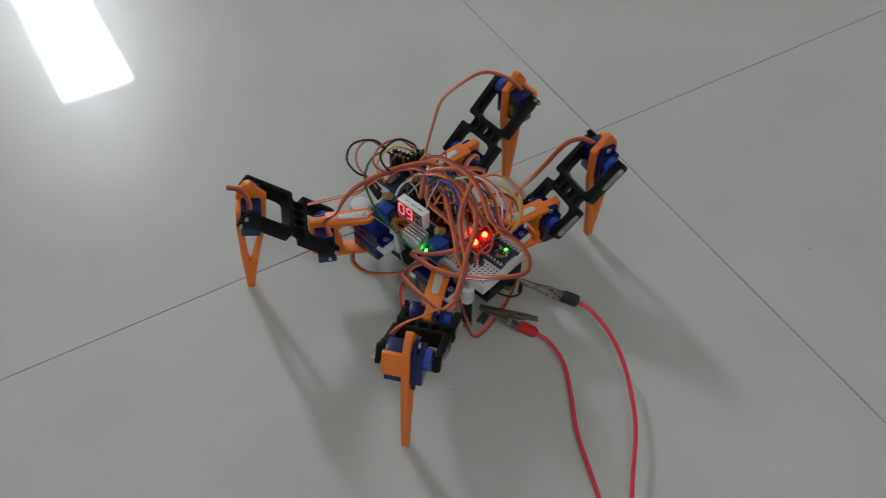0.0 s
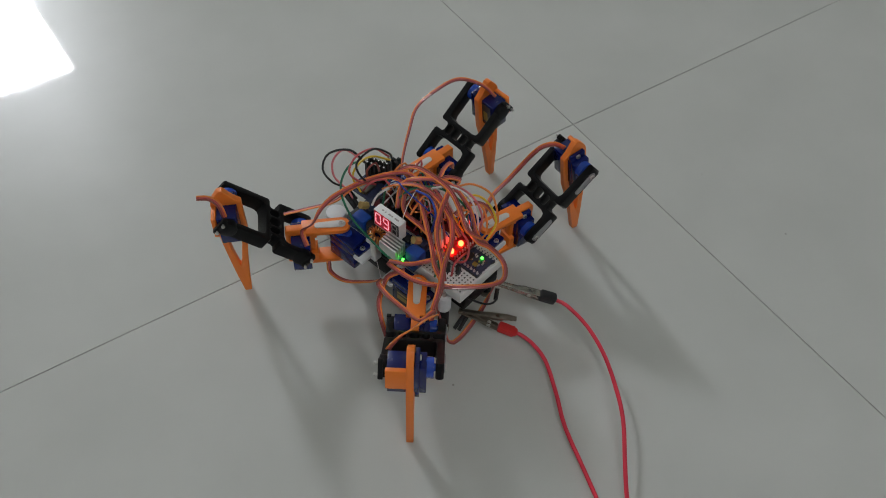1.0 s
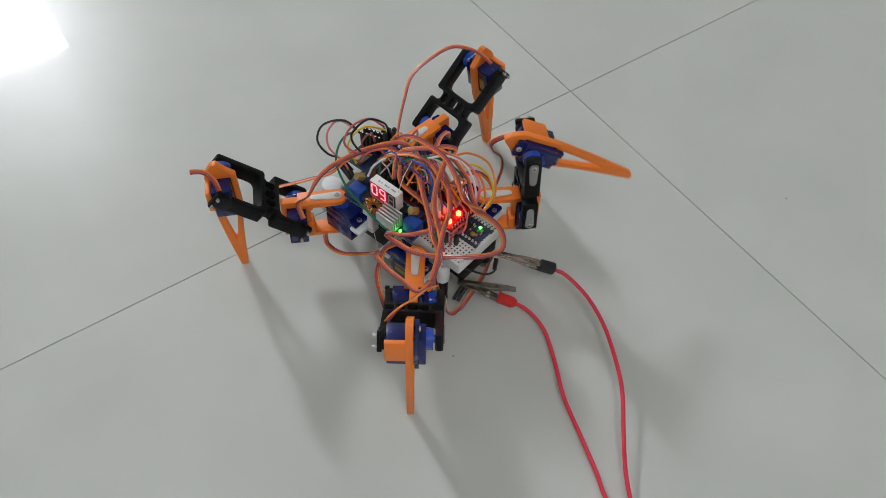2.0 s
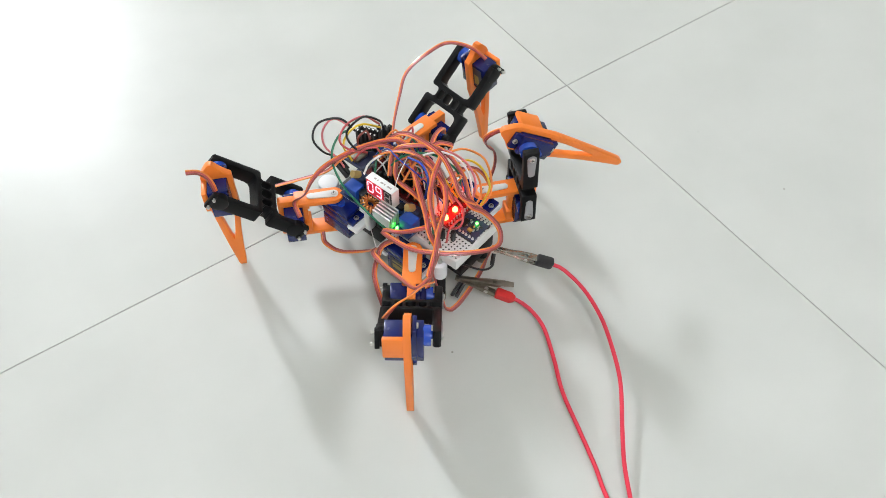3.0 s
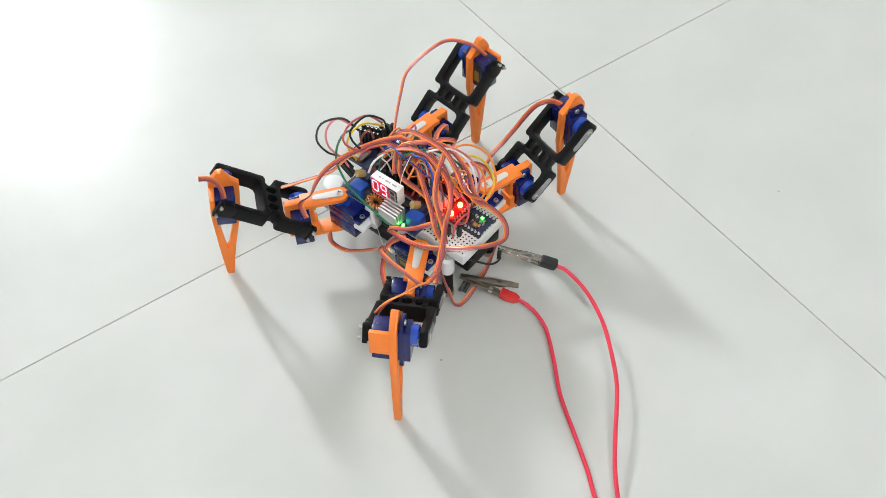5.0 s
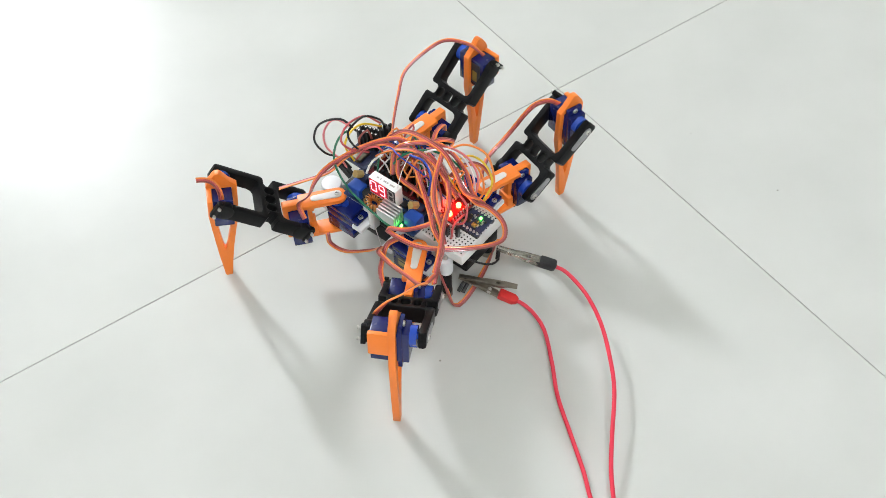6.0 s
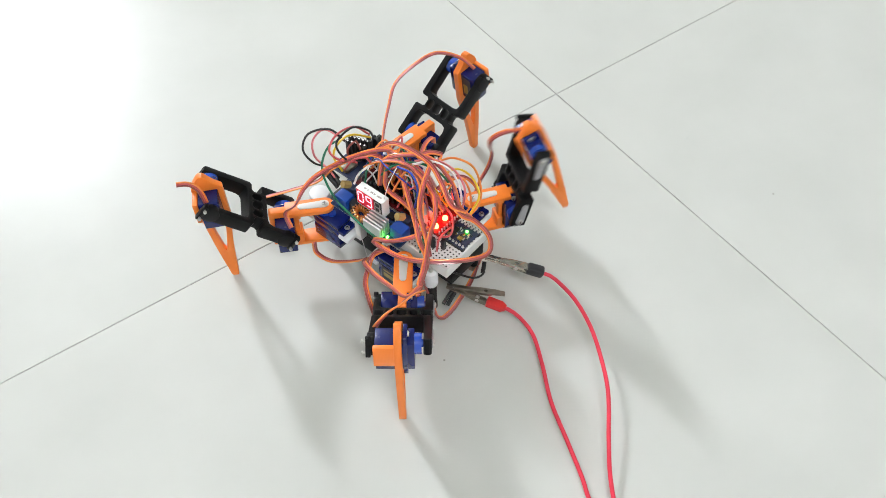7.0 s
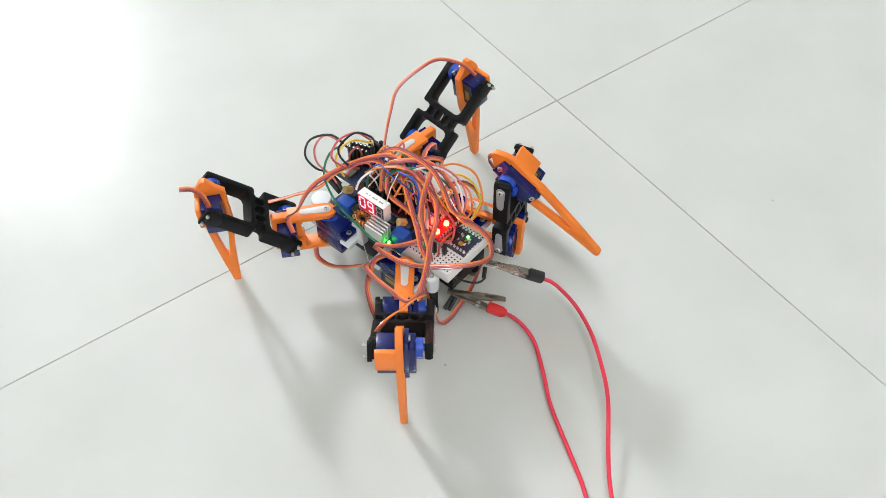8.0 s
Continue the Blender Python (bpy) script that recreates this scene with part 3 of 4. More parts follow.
def build_shield():
    pcb = body_part("servo_shield", box_bm((-13, 12, -46, 26, 66, 67.6), bevel=0.2, segments=1), PCB_RED, "red circuit board")
    for x, y in ((-8.4, -39.2), (0.4, -39.4)):
        bm = cyl_bm(1.7, (x, y, 67.6), (x, y, 68.8), 16)
        bmesh.ops.create_uvsphere(bm, u_segments=16, v_segments=8, radius=1.7 * MM, matrix=Matrix.Translation(Vector((x, y, 68.8)) * MM))
        body_part("led", bm, LED_RED, "brightly lit red LED", pcb)
    for y in (-44.6, -34.4):
        bm = bmesh.new()
        for k in range(8):
            cyl_bm(0.6, (-11.5 + k * 2.54, y, 67.4), (-11.5 + k * 2.54, y, 70.2), 6, bm=bm)
        body_part("pin_row", bm, SOLDER, "row of soldered pins", pcb)
    body_part("socket", box_bm((-11, -3, -33, -24, 67.6, 76), bevel=0.8), HORN, "pale plastic socket", pcb)
    rnd = random.Random(11)
    mats = (CHIP, CHIP, PCB_RED, CHIP, CHIP)
    for i in range(6):
        for j in range(9):
            x, y = -10 + i * 4.0, -20 + j * 5.0
            h = rnd.uniform(5, 10)
            body_part("plug", plug_bm(x, y, 67.6, h), rnd.choice(mats), "", pcb)
    for k in range(5):
        body_part("plug", box_bm((8.6, 11.2, -44 + k * 4, -42 + k * 4, 67.6, 78 + rnd.uniform(-3, 3)), bevel=0.3), CHIP, "", pcb)


def segment_boxes(y, lit):
    """Seven-segment strokes at height 75 to 85, read from outside; y is the digit's left edge, running towards minus y."""
    strokes = {"a": (0.7, 4.4, 84.0, 84.9), "g": (0.7, 4.4, 79.7, 80.6), "d": (0.7, 4.4, 75.4, 76.3), "f": (0.0, 0.9, 80.6, 84.2), "b": (4.2, 5.1, 80.6, 84.2),
               "e": (0.0, 0.9, 76.2, 79.8), "c": (4.2, 5.1, 76.2, 79.8)}
    return [(-27.75, -27.45, y - a, y - b, c, d) for k, (a, b, c, d) in strokes.items() if k in lit]


def build_regulator():
    pcb = body_part("regulator_board", box_bm((-33.5, -13, -30, 29, 62, 63.6), bevel=0.2, segments=1), PCB_BLUE, "blue voltage regulator board")
    for x, y in ((-22, -27), (-31, 8), (-16, 26), (-16, -27)):
        body_part("standoff", cyl_bm(2.2, (x, y, 45.5), (x, y, 62), 10), WHITE, "white standoff", pcb)
    disp = body_part("display", box_bm((-27.2, -20.6, -11.6, 10.6, 71.5, 86), bevel=0.35), WHITE, "white display housing", pcb)
    body_part("screen", box_bm((-27.45, -27.15, -4.6, 9.8, 73, 85.6)), DISPLAY_RED, "red screen showing 09", pcb)
    body_part("dark_screen", box_bm((-27.42, -27.15, -11.2, -4.65, 73, 85.6)), CHIP, "unlit part of the screen", pcb)
    for y, lit, mat in ((8.9, "abcdef", SEGMENT_ON), (2.0, "abcfgd", SEGMENT_ON), (-5.2, "abcdefg", SEGMENT_OFF)):
        for b in segment_boxes(y, lit):
            body_part("segment", box_bm(b, bevel=0.1, segments=1), mat, "", pcb)
    for k, w in enumerate((1.6, 0.8, 2.2, 1.2, 2.6, 0.9)):
        y = 6.0 - k * 2.7
        body_part("printed_bar", box_bm((-24.6, -23.4, y - w, y, 85.99, 86.03)), SEGMENT_OFF, "", pcb)
    body_part("display_pins", box_bm((-26, -22, -9, 8, 63.6, 71.5)), CHIP, "black display socket", pcb)
    for x, y, mat in ((-28.5, 20.5, TERMINAL), (-26, -24.5, TERMINAL)):
        blk = box_bm((x - 4.2, x + 4.2, y - 5.2, y + 5.2, 63.6, 73), bevel=0.9)
        body_part("terminal_block", blk, mat, "blue screw terminal", pcb)
    for x, y in ((-18.6, 24.5), (-17, -20.5)):
        body_part("trimmer", box_bm((x - 3, x + 3, y - 5, y + 5, 63.6, 71), bevel=0.4), PCB_DARK, "dark trimmer", pcb)
        bm = cyl_bm(2.7, (x - 0.5, y + 0.3, 71.5), (x - 5.0, y + 1.8, 74.5), 6)
        body_part("trimmer_screw", bm, BRASS, "brass screw", pcb)
    fins = [(-36.4 + k * 2.0, -35.2 + k * 2.0, -17, -2.5, 66, 75.5 - 0.6 * (4 - k)) for k in range(5)]
    body_part("heat_sink", box_bm((-36.4, -27.5, -17, -2.5, 63.6, 66.2), bevel=0.2, segments=1), ALUMINIUM, "aluminium heat sink base", pcb)
    for fin in fins:
        body_part("fin", box_bm(fin, bevel=0.2, segments=1), ALUMINIUM, "", pcb)
    coil = [(-31 + (4.4 + 2.2 * math.cos(a * 15)) * math.cos(a) * 0.9, 4 + (4.4 + 2.2 * math.cos(a * 15)) * math.sin(a), 68.5 + 2.4 * math.sin(a * 15) + 1.6 * math.sin(a))
            for a in [6.2832 * k / 150 for k in range(150)]]
    bm = bmesh.new()
    bmesh.ops.create_uvsphere(bm, u_segments=12, v_segments=6, radius=1.0 * MM, matrix=Matrix.Translation(Vector((-31, 4, 66)) * MM))
    body_part("coil", tube_bm(coil, 0.55, 6, 4.0, bm), COPPER, "copper-wound coil", pcb)
    body_part("led", box_bm((-33.2, -31.2, -20.0, -18.6, 63.6, 65.6), bevel=0.5), LED_GREEN, "lit green LED", pcb)
    for x0, x1, y0, y1, h in ((-20.0, -15.0, -12.5, -7.5, 65.4), (-19.5, -14.5, -4.0, 4.5, 65.8), (-20, -16, 8, 12, 65.2), (-18.5, -14.5, 14, 18, 65.2)):
        body_part("chip", box_bm((x0, x1, y0, y1, 63.6, h), bevel=0.25), CHIP, "black chip", pcb)
    for x, y, rad, h in ((-17.5, -15.5, 2.3, 69.5), (-16.2, 6.3, 2.0, 68.5)):
        body_part("capacitor", cyl_bm(rad, (x, y, 63.6), (x, y, h), 14), ALUMINIUM, "silver can capacitor", pcb)
    body_part("capacitor", cyl_bm(3.2, (-28, 12.5, 63.6), (-28, 12.5, 71), 16), CHIP, "black capacitor", pcb)
    rnd = random.Random(3)
    for k in range(16):
        x, y = rnd.uniform(-32, -16), rnd.uniform(-28, 26)
        body_part("resistor", box_bm((x, x + 2.0, y, y + 1.2, 63.6, 64.6), bevel=0.1, segments=1), rnd.choice((SOLDER, CHIP, CHIP)), "", pcb)


def build_radio():
    pcb = body_part("radio_module", box_bm((-14, 6, 27, 47, 68, 69.6), bevel=0.2, segments=1), PCB_DARK, "dark wireless module")
    body_part("can", box_bm((-12, -2, 33, 43, 69.6, 72.4), bevel=0.4), STEEL_OLD, "grey metal can", pcb)
    rnd = random.Random(9)
    for i in range(5):
        for j in range(2):
            x, y = 0.5 + j * 3.0 + i * 0.9, 43.5 - i * 2.9
            plug = body_part("plug", plug_bm(x, y, 69.6, 15 + j * 1.5), CHIP, "black jumper plug", pcb)
            body_part("plug_pin", box_bm((x - 0.5, x + 0.5, y - 0.5, y + 0.5, 84.6 + j * 1.5, 84.75 + j * 1.5)), WHITE, "", pcb)
    for k in range(6):
        x, y = rnd.uniform(-13, 3), rnd.uniform(29, 45)
        body_part("resistor", box_bm((x, x + 1.8, y, y + 1.0, 69.6, 70.5), bevel=0.1, segments=1), rnd.choice((SOLDER, CHIP, GOLD)), "", pcb)
    for x, y in ((13, 36.5), (15.6, 34), (18, 31.5), (14.6, 31), (11, 33)):
        body_part("plug", plug_bm(x, y, 66, 17), CHIP, "black jumper plug", pcb)
    for (x0, y0, z0), (x1, y1, z1) in (((-21, 41, 77), (-21, 32, 68)), ((-24, 41, 76), (-23, 32, 67)), ((-5, 13, 68), (-4, 17, 74))):
        body_part("plug", cyl_bm(1.6, (x0, y0, z0), (x1, y1, z1), 8), CHIP, "black jumper plug", pcb)


build_breadboard()
build_controller()
build_shield()
build_regulator()
build_radio()


# Servo cables and jumper wires, in millimetres over the body's centre.
def on_link(leg, points):
    """The same points in the space of a leg's thigh link."""
    m = leg_poses(leg, *planted(leg, 0))[1].inverted()
    return [(m @ (Vector(p) * MM)) / MM for p in points]


ribbon("servo_cable", [(-62, 37, 54), (-60, 43, 62), (-55, 38, 70), (-47, 38, 78), (-36, 36, 84), (-18, 28, 90), (-4, 17, 95), (3, 8, 96), (3, -3, 92), (-6, -11, 84)], robot)
ribbon("servo_cable", [(-61, 60, 66), (-47, 51, 68), (-33, 41, 72), (-22, 36, 80), (-11, 28, 86), (-3, 18, 90), (0, 8, 88)], robot)
ribbon("servo_cable", on_link("F", [(-91, -54, 60), (-93, -59, 74), (-87, -63, 82), (-77, -66, 82), (-66, -66, 78), (-55, -66, 70)]), LEG_PARTS["F"][1])
ribbon("servo_cable", [(-48, -64, 70), (-34, -56, 72), (-24, -50, 80), (-13, -45, 88), (-3, -35, 92), (6, -20, 92)], robot)
ribbon("servo_cable", [(-39, -10, 42), (-46, -14, 49), (-51, -20, 55), (-55, -33, 60), (-58, -50, 66), (-60, -65, 72), (-48, -65, 70)], robot)
ribbon("servo_cable", [(-15, -42, 76), (-24, -38, 73), (-34, -29, 70), (-40, -18, 68), (-41, -22, 67), (-39, -40, 68), (-29, -55, 67), (-14, -69, 66), (-0, -75, 63), (9, -72, 61), (15, -64, 62), (12, -55, 70), (5, -49, 78), (7, -34, 88)], robot)
ribbon("servo_cable", [(6, -68, 52), (6, -64, 34), (-3, -62, 16), (-18, -61, 5), (-26, -59, 7), (-27, -53, 24), (-29, -49, 44), (-28, -47, 58)], robot)
ribbon("servo_cable", on_link("B", [(8, 22, 84), (16, 29, 86), (33, 40, 92), (49, 48, 98), (69, 46, 104), (83, 41, 106), (94, 30, 101), (100, 22, 92)]), LEG_PARTS["B"][1], radius=0.46)
ribbon("servo_cable", [(7, -29, 84), (20, -26, 80), (33, -27, 73), (39, -31, 65), (41, -36, 56)], robot)
ribbon("servo_cable", [(-1, 21, 88), (7, 13, 96), (9, 1, 100), (9, -20, 100), (5, -34, 95), (1, -45, 87), (9, -50, 77)], robot)
ribbon("servo_cable", [(-13, 3, 80), (-5, 7, 92), (2, -1, 99), (13, -17, 99), (12, -36, 92), (8, -47, 80), (13, -53, 70)], robot)
ribbon("servo_cable", [(3, 2, 92), (-13, -22, 90), (-21, -36, 82), (-26, -44, 74), (-30, -54, 69), (-39, -58, 62), (-51, -66, 64)], robot)
ribbon("servo_cable", [(9, -21, 99), (-7, -29, 96), (-18, -37, 90), (-24, -48, 78), (-28, -54, 70)], robot)
ribbon("servo_cable", [(12, -8, 94), (21, -8, 92), (28, -13, 88), (25, -13, 86)], robot)
ribbon("servo_cable", [(24, 2, 80), (34, 7, 80), (44, 10, 76), (48, 13, 66)], robot)
ribbon("servo_cable", [(-52, 29, 36), (-51, 29, 24), (-46, 20, 18), (-38, 3, 26), (-39, -10, 42)], robot)
ribbon("servo_cable", [(-68, -44, 42), (-66, -38, 50), (-59, -28, 51), (-49, -20, 48), (-41, -17, 52), (-34, -25, 60)], robot)
ribbon("servo_cable", [(-10, 19, 84), (-7, 9, 93), (-1, -5, 98), (0, -21, 97), (-3, -35, 92), (-5, -45, 86)], robot)
ribbon("servo_cable", [(2, 8, 93), (-9, 1, 88), (-13, -4, 82), (-13, -19, 80), (-13, -27, 78)], robot)
part("jumper_wire", tube_bm([(14, 36, 82), (7, 32, 95), (-2, 37, 101), (-18, 35, 100), (-18, 28, 91), (-7, 26, 82)], 0.75, 7, 2.5), W_BLACK, robot, "black jumper wire")
part("jumper_wire", tube_bm([(-8, 38, 92), (-11, 49, 98), (-23, 56, 98), (-32, 52, 93), (-31, 44, 86), (-23, 40, 78), (-20, 34, 70)], 0.75, 7, 2.5), W_BLACK, robot, "black jumper wire")
part("jumper_wire", tube_bm([(-8, 39, 93), (-12, 53, 96), (-23, 52, 95), (-28, 46, 88), (-24, 38, 78), (-23, 33, 70)], 0.75, 7, 2.5), W_PINK, robot, "pink jumper wire")
part("jumper_wire", tube_bm([(11, 36, 86), (1, 39, 98), (-15, 38, 103), (-25, 34, 99), (-21, 29, 91), (-11, 25, 84)], 0.75, 7, 2.5), W_RED, robot, "red jumper wire")
part("jumper_wire", tube_bm([(-8, 41, 92), (-16, 44, 91), (-25, 42, 86), (-31, 36, 80), (-35, 22, 72), (-37, 5, 70), (-38, -10, 68), (-36, -19, 64)], 0.75, 7, 2.5), W_GREEN, robot, "green jumper wire")
part("jumper_wire", tube_bm([(10, 34, 85), (-3, 36, 96), (-13, 37, 97), (-20, 37, 89), (-19, 31, 78)], 0.75, 7, 2.5), W_YELLOW, robot, "yellow jumper wire")
part("jumper_wire", tube_bm([(-3, 12, 90), (-17, 16, 86), (-23, 16, 80)], 0.75, 7, 2.5), W_WHITE, robot, "white jumper wire")
part("jumper_wire", tube_bm([(-24, -11, 82), (-18, -11, 96), (-5, -6, 98)], 0.26, 7, 2.5), W_WHITE, robot, "thin pale jumper wire")
part("jumper_wire", tube_bm([(-35, 5, 74), (-32, 5, 50), (-36, -6, 30)], 0.26, 7, 2.5), W_WHITE, robot, "thin pale jumper wire")
part("jumper_wire", tube_bm([(-6, -7, 99), (-5, -18, 100), (-8, -26, 94), (-11, -26, 80)], 0.75, 7, 2.5), W_BLUE, robot, "blue jumper wire")
part("jumper_wire", tube_bm([(-10, 6, 84), (-3, -2, 95), (7, -14, 97), (13, -27, 91), (14, -33, 82), (11, -32, 72)], 0.75, 7, 2.5), W_GREEN, robot, "green jumper wire")
part("jumper_wire", tube_bm([(16, -24, 86), (24, -30, 90), (29, -38, 84), (25, -48, 78), (17, -49, 70), (16, -46, 62)], 0.75, 7, 2.5), W_YELLOW, robot, "yellow jumper wire")
part("jumper_wire", tube_bm([(18, -20, 95), (27, -25, 94), (34, -35, 87), (29, -46, 78), (23, -49, 70), (18, -46, 62)], 0.75, 7, 2.5), W_ORANGE, robot, "orange jumper wire")
part("jumper_wire", tube_bm([(14, -29, 84), (24, -33, 84), (23, -41, 80), (20, -45, 70), (16, -43, 62)], 0.75, 7, 2.5), W_ORANGE, robot, "orange jumper wire")
part("jumper_wire", tube_bm([(6, -10, 97), (15, -20, 98), (21, -31, 91), (19, -41, 83), (15, -43, 72), (14, -41, 63)], 0.75, 7, 2.5), W_PINK, robot, "pink jumper wire")
part("jumper_wire", tube_bm([(3, -11, 97), (12, -20, 99), (18, -31, 92), (15, -41, 84), (14, -42, 72), (14, -38, 63)], 0.75, 7, 2.5), W_WHITE, robot, "white jumper wire")
part("jumper_wire", tube_bm([(1, -40, 82), (-1, -49, 78), (-9, -54, 74), (-10, -46, 66)], 0.75, 7, 2.5), W_RED, robot, "red jumper wire")
part("jumper_wire", tube_bm([(-3, -4, 84), (3, -7, 96), (4, -19, 95), (-2, -31, 88), (-2, -35, 76)], 0.75, 7, 2.5), W_RED, robot, "red jumper wire")
part("jumper_wire", tube_bm([(-10, -0, 82), (-2, -8, 98), (-2, -21, 96), (-7, -32, 88), (-9, -36, 74)], 0.75, 7, 2.5), W_BROWN, robot, "brown jumper wire")
part("jumper_wire", tube_bm([(-12, -8, 82), (-3, -12, 96), (-5, -25, 94), (-12, -34, 86), (-17, -38, 74)], 0.75, 7, 2.5), W_ORANGE, robot, "orange jumper wire")
part("jumper_wire", tube_bm([(-17, -50, 62), (-15, -50, 72), (-8, -49, 72), (1, -46, 66)], 0.75, 7, 2.5), W_RED, robot, "red jumper wire")
part("jumper_wire", tube_bm([(-8, 14, 86), (-9, 18, 92), (-15, 24, 90), (-17, 31, 78)], 0.75, 7, 2.5), W_RED, robot, "red jumper wire")
part("jumper_wire", tube_bm([(-4, 29, 88), (-5, 31, 95), (-12, 32, 92), (-12, 30, 82)], 0.75, 7, 2.5), W_BROWN, robot, "brown jumper wire")
part("jumper_wire", tube_bm([(-21, -54, 54), (-15, -61, 48), (-4, -69, 38), (5, -70, 34), (10, -67, 36)], 0.75, 7, 2.5), W_BLACK, robot, "black jumper wire")
part("jumper_wire", tube_bm([(-25, -43, 62), (-22, -43, 70), (-17, -38, 74)], 0.75, 7, 2.5), W_GREEN, robot, "green jumper wire")


LEAD_1 = [(34, -96, 24), (37, -105, 22), (34, -123, 19), (24, -143, 17), (9, -162, 15), (-7, -178, 13), (-31, -195, 10), (-47, -207, 7), (-60, -219, 5), (-78, -237, 3), (-120, -285, 2.5), (-190, -350, 2.5), (-280, -400, 2.5)]
LEAD_2 = [(6, -91, 9), (6, -101, 8), (1, -116, 7), (-14, -135, 6), (-30, -153, 5), (-45, -176, 4), (-58, -196, 3), (-68, -209, 3), (-82, -232, 2.5), (-110, -280, 2.5), (-170, -345, 2.5), (-250, -420, 2.5)]
CLIP_1 = [(12, -65, 38), (26, -87, 28), (35, -98, 24)]
CLIP_2 = [(-13, -54, 22), (-1, -81, 11), (6, -93, 9)]


# The loose tangle between the plugs: arcs from the shield's pins to points around them.
def build_tangle():
    rnd = random.Random(21)
    kinds = ((W_RED, "red"), (W_ORANGE, "orange"), (W_BROWN, "brown"), (W_RED, "red"), (W_ORANGE, "orange"), (W_YELLOW, "yellow"), (W_WHITE, "white"), (W_BLUE, "blue"), (W_GREEN, "green"), (W_PINK, "pink"), (W_RED, "red"), (W_WHITE, "white"))
    for k in range(36):
        a = Vector((rnd.uniform(-8, 12), rnd.uniform(-30, 24), 78))
        b = Vector((rnd.uniform(-14, 16), rnd.uniform(-38, 30), 72))
        c = (a + b) / 2 + Vector((rnd.uniform(-10, 10), rnd.uniform(-10, 10), 0))
        c.z = rnd.uniform(82, 97)
        mat, word = rnd.choice(kinds)
        d, e = a.lerp(c, 0.5) + Vector((0, 0, 5)), c.lerp(b, 0.5) + Vector((0, 0, 4))
        part("jumper_wire", tube_bm([a, d, c, e, b], rnd.choice((0.5, 0.6, 0.7)), 6, 2.5), mat, robot, word + " jumper wire")


build_tangle()
for p, q in (((11, -66, 38), (6, -69, 33)), ((-8, -55, 16), (-17, -55, 9)), ((-6, -57, 16), (-16, -58, 9))):
    part("loose_plug", cyl_bm(1.4, p, q, 4), CHIP, robot, "black jumper plug hanging loose")


# Cables at the knees, which swing with their leg.
def knee_cable(leg):
    coxa, femur, tibia = LEG_PARTS[leg]
    if leg == "R":
        ribbon("servo_cable", [(57, 8, 5), (55, 10, 15), (48, 12, 22), (38, 15, 20), (27, 19, 14), (14, 20, 13), (2, 19, 16), (-7, 14, 20), (-13, 8, 22)], femur)
    if leg == "L":
        ribbon("servo_cable", [(1, 11, 0), (1, 12, 10), (3, 11, 18), (8, 10, 22.5), (14.5, 11, 24.5)], tibia)


knee_cable("R")
knee_cable("L")


# ---- the power leads ----
LEADS = []


def frame_along(a, b):
    """A pose at a whose x axis points to b, level sideways."""
    x = (Vector(b) - Vector(a)).normalized()
    y = Vector((0, 0, 1)).cross(x).normalized()
    z = x.cross(y)
    m = Matrix((x, y, z)).transposed().to_4x4()
    m.translation = Vector(a) * MM
    return m


def jaw_bm(up):
    """One sheet-metal jaw with its ears and grip, 50 mm long, in millimetres."""
    top = [(0, -1.3), (12, -2.0), (20, -3.2), (30, -3.4), (36, -2.6), (36, 2.6), (30, 3.4), (20, 3.2), (12, 2.0), (0, 1.3)]
    bm = plate_bm(top, 0, 0.6, "z", [ring(24, 0, 1.3, 10)] if up else [], 0.15)
    me = bpy.data.meshes.new("tmp")
    lip = [(0, 0.2), (12, 0.2), (22, 0.2), (30, 0.2), (27, -3.2), (20, -3.4), (12, -2.0)] + [(11 - k * 1.0, -1.6 + (0.7 if k % 2 else 0)) for k in range(11)]
    for y in (-2.4, 1.9):
        piece = plate_bm(lip, y, y + 0.5, "y", [], 0.0)
        piece.to_mesh(me)
        piece.free()
        bm.from_mesh(me)
        me.clear_geometry()
    bpy.data.meshes.remove(me)
    if not up:
        bmesh.ops.scale(bm, vec=(1, 1, -1), verts=bm.verts[:])
        bmesh.ops.reverse_faces(bm, faces=bm.faces[:])
    return bm


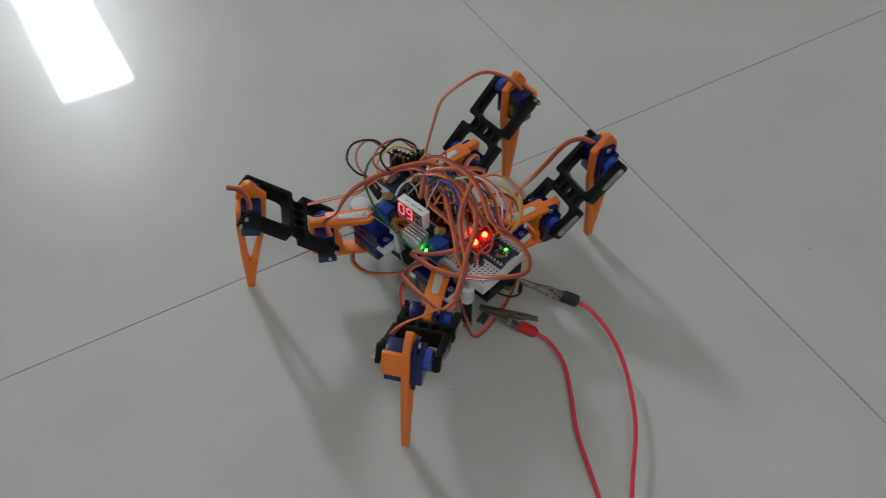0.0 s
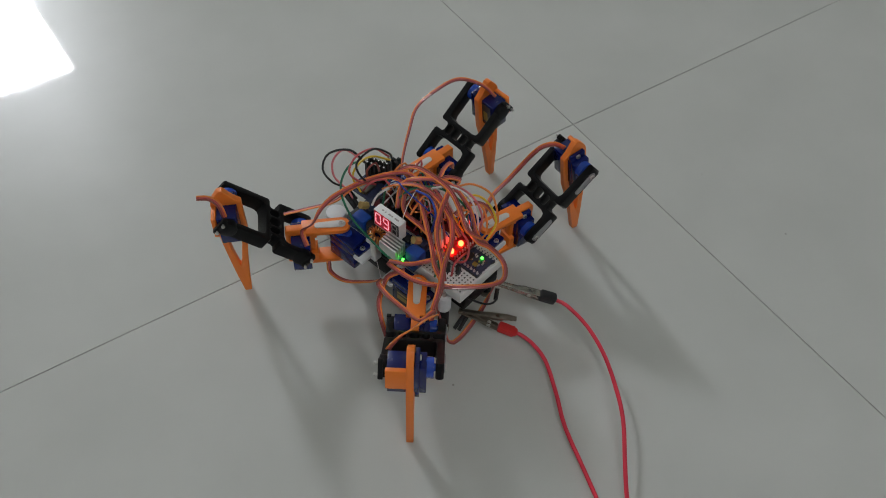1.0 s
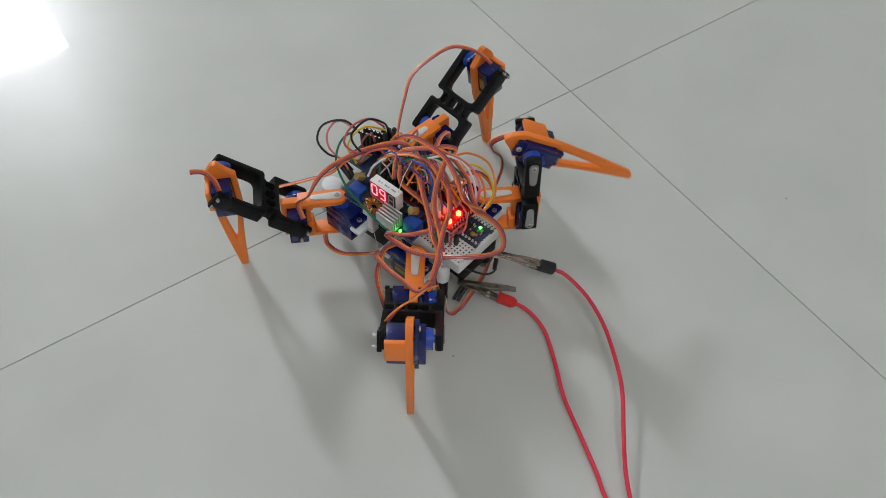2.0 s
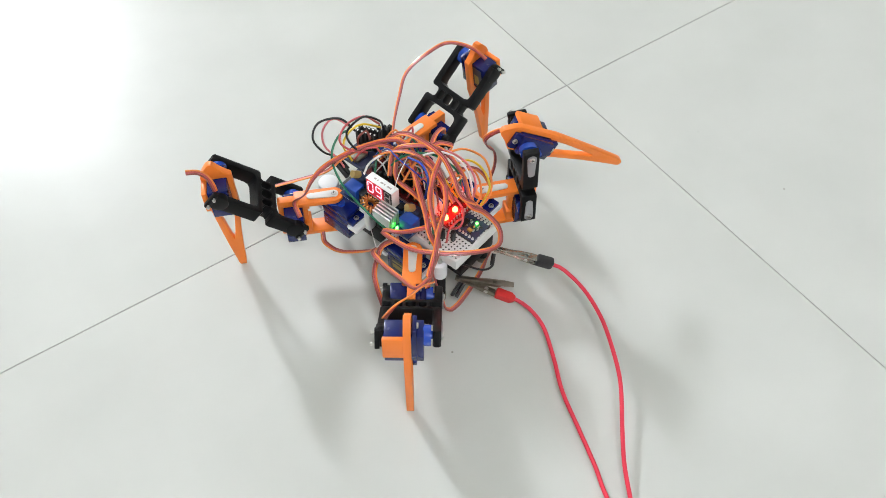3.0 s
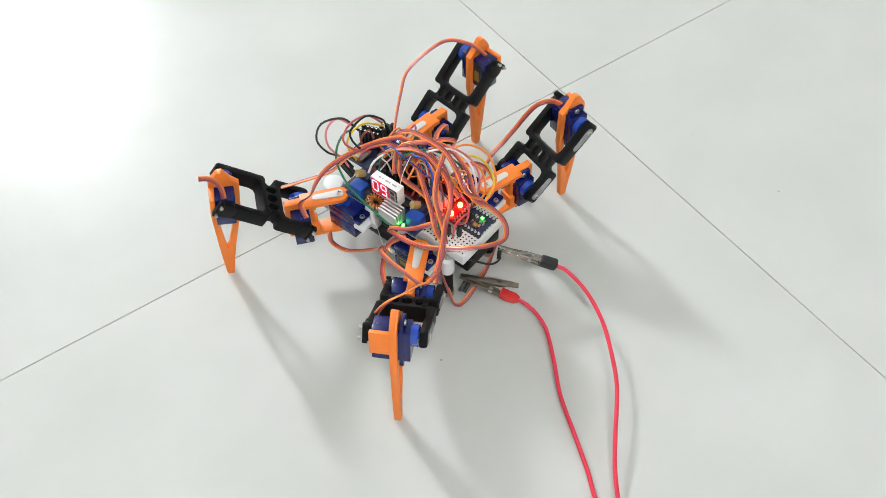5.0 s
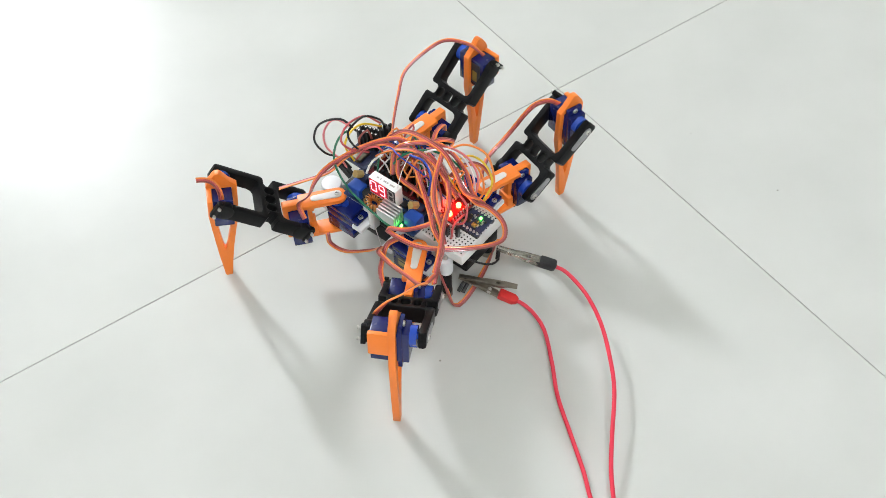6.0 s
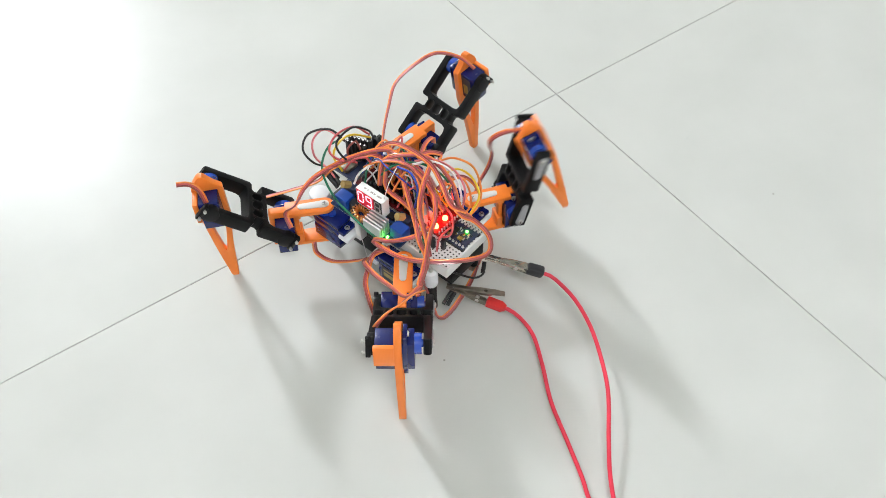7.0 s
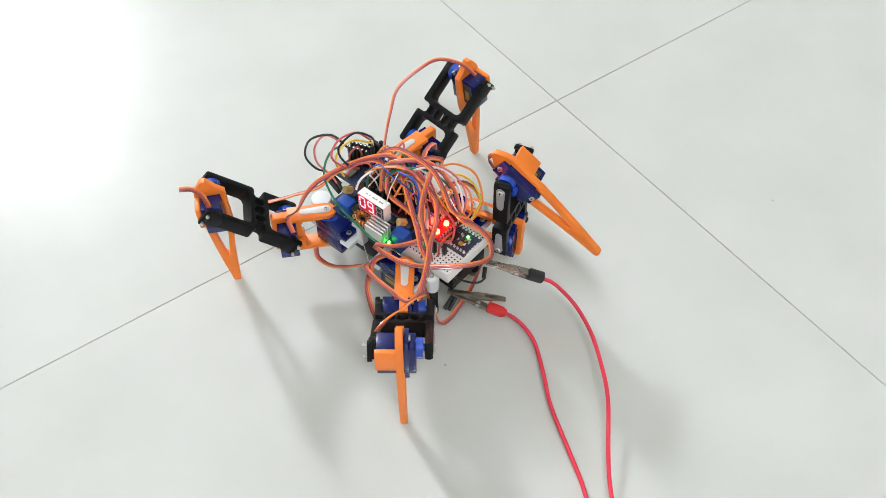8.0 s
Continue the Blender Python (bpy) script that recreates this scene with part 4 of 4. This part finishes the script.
def build_lead(label, tip, tail, back, metal, boot_mat, boot_label, path, radius, boot, slim, reach=1.08, lift=0.0):
    lead = new("test_lead")
    tagged(lead, label, "power lead")
    LEADS.append((lead, Vector((path[7][0], path[7][1], 0)) * MM, Vector((tip[0], tip[1], 0)) * MM))
    m = frame_along(tip, tail)
    upper = part("upper_jaw", jaw_bm(True), metal, lead, "steel jaw")
    upper.matrix_basis = frame_along(tip, back) @ pose(0, 0, 0.9 * MM) @ Matrix.Diagonal((reach, slim, 0.8, 1))
    lower = part("lower_jaw", jaw_bm(False), metal, lead, "steel jaw")
    lower.matrix_basis = m @ pose(0, 0, -0.3 * MM, 0, 3, 0) @ Matrix.Diagonal((1, slim, 0.8, 1))
    part("spring", cyl_bm(1.4, (22, -2.2, -0.6), (22, 2.2, -0.6), 12), STEEL, lead).matrix_basis = m
    x0, x1, w, h = boot
    b = plate_bm(rounded(x0, x1, -w, w, 1.8), -h, h, "z", [], 1.4) if boot_mat is BLACK_BOOT else plate_bm(
        [(x0, -w), (x1 - 3, -w), (x1, -w * 0.45), (x1, w * 0.45), (x1 - 3, w), (x0, w)], -h, h, "z", [], 1.2)
    part("boot", b, boot_mat, lead, boot_label).matrix_basis = m @ pose(0, 0, lift * MM)
    start = (m @ (Vector((x1 - 3, 0, 0)) * MM)) / MM
    path = [start, (m @ (Vector((x1 + 2, 0, 0)) * MM)) / MM] + path[1:]
    part("cable", tube_bm(path, radius, 12, 4.0), RED_LEAD, lead, "red rubber-covered cable")
    return lead


build_lead("red test lead with a steel crocodile clip in a black sleeve", CLIP_1[0], CLIP_1[2], (34.5, -97, 26.3), CLIP_STEEL, BLACK_BOOT, "black sleeve", LEAD_1, 1.35, (29, 41, 3.4, 3.3), 0.82, 0.9, 0.8)
build_lead("red test lead with a steel crocodile clip in a red sleeve", CLIP_2[0], CLIP_2[2], (9.5, -87, 16.8), STEEL_OLD, RED_BOOT, "red vinyl sleeve", LEAD_2, 1.35, (28.5, 42, 3.3, 2.7), 0.7)


def smooth(t, a, b):
    u = min(1.0, max(0.0, (t - a) / (b - a)))
    return u * u * (3 - 2 * u)


def lean(t):
    """How far the body has leaned away from the lifted leg, 0 to 1."""
    return smooth(t, 0.66, 0.96) - smooth(t, 4.2, 4.44) + smooth(t, 6.42, 6.74)


# The waving leg: seconds, hip turn, thigh lift and shin angle in degrees, relative to the body.
WAVE_1 = [(1.2, -15, 56, -77), (1.3, -21, 82, -60), (1.4, -22, 90, -56), (1.5, -24, 91, -51), (1.6, -25, 92, -38), (1.7, -26, 92, -29), (1.95, -37, 92, -26),
          (2.3, -68, 92, -26), (2.55, -72, 92, -28), (2.8, -57.7, 92, -28), (3.0, -37, 92, -28), (3.2, -49, 92, -34), (3.35, -57, 91, -42),
          (3.5, -59, 90.8, -52), (3.6, -52, 90, -62), (3.7, -45, 90, -65), (3.8, -41, 87, -65), (3.9, -34, 79, -65), (4.0, -27, 63, -71)]
WAVE_2 = [(7.0, -33, 77, -67.5), (7.1, -41, 90, -60), (7.2, -50, 92, -57), (7.3, -57, 92, -47.5), (7.4, -62.5, 91, -40), (7.5, -66, 91, -32), (7.6, -72, 91, -22), (7.7, -76, 91, -16),
          (7.8, -76.5, 91, -26), (8.0, -76.4, 91, -36)]
DOWN_UNTIL, DOWN_AGAIN, DOWN_UNTIL_2 = 1.08, 4.16, 6.84


def leg_angles(leg, t):
    if leg == "R":
        for wave, a, b in ((WAVE_1, DOWN_UNTIL, DOWN_AGAIN), (WAVE_2, DOWN_UNTIL_2, 99.0)):
            if a < t < b:
                rows = [(a, *planted("R", lean(a)))] + [(w[0], *[radians(v) for v in w[1:]]) for w in wave]
                rows = [(r[0], r[1] + YAW if i else r[1], r[2], r[3]) for i, r in enumerate(rows)]
                if b < 50:
                    rows.append((b, *planted("R", lean(b))))
                for p, q in zip(rows, rows[1:]):
                    if p[0] <= t <= q[0]:
                        u = (t - p[0]) / (q[0] - p[0])
                        return [p[k] + (q[k] - p[k]) * u for k in (1, 2, 3)]
    return planted(leg, lean(t))


def motions():
    times = [0.0, 0.6] + [0.66 + 0.05 * i for i in range(7)] + [1.08, 1.14]
    times += [w[0] for w in WAVE_1] + [4.08, 4.16] + [4.2 + 0.04 * i for i in range(7)] + [4.6, 6.3] + [6.42 + 0.04 * i for i in range(9)] + [6.84, 6.92]
    times += [w[0] for w in WAVE_2]
    walk(robot, [(t, Matrix.Translation(Vector((SHIFT.x * lean(t), SHIFT.y * lean(t), 0)) * MM) @ Matrix.Rotation(TWIST * (1 - lean(t)), 4, "Z")) for t in times])
    for leg, parts in LEG_PARTS.items():
        poses = [leg_poses(leg, *leg_angles(leg, t)) for t in times]
        for k, ob in enumerate(parts):
            walk(ob, [(t, p[k]) for t, p in zip(times, poses)])
    for lead, pivot, clip in LEADS:
        rest = lead.matrix_basis.copy()
        rows = []
        for t in times:
            a = lean(t)
            turn = Matrix.Translation(pivot) @ Matrix.Rotation(0.058 * a, 4, "Z") @ Matrix.Translation(-pivot)
            drift = 0.05 * (1 - smooth(t, 0.0, 3.4)) + 0.014 * (smooth(t, 1.5, 3.4) - smooth(t, 4.3, 5.6)) - 0.02 * smooth(t, 4.5, 8.0)
            sway = Matrix.Translation(clip) @ Matrix.Rotation(drift, 4, "Z") @ Matrix.Translation(-clip)
            rows.append((t, Matrix.Translation((-0.0035 * a, 0.0, 0)) @ turn @ sway @ rest))
        walk(lead, rows)


motions()
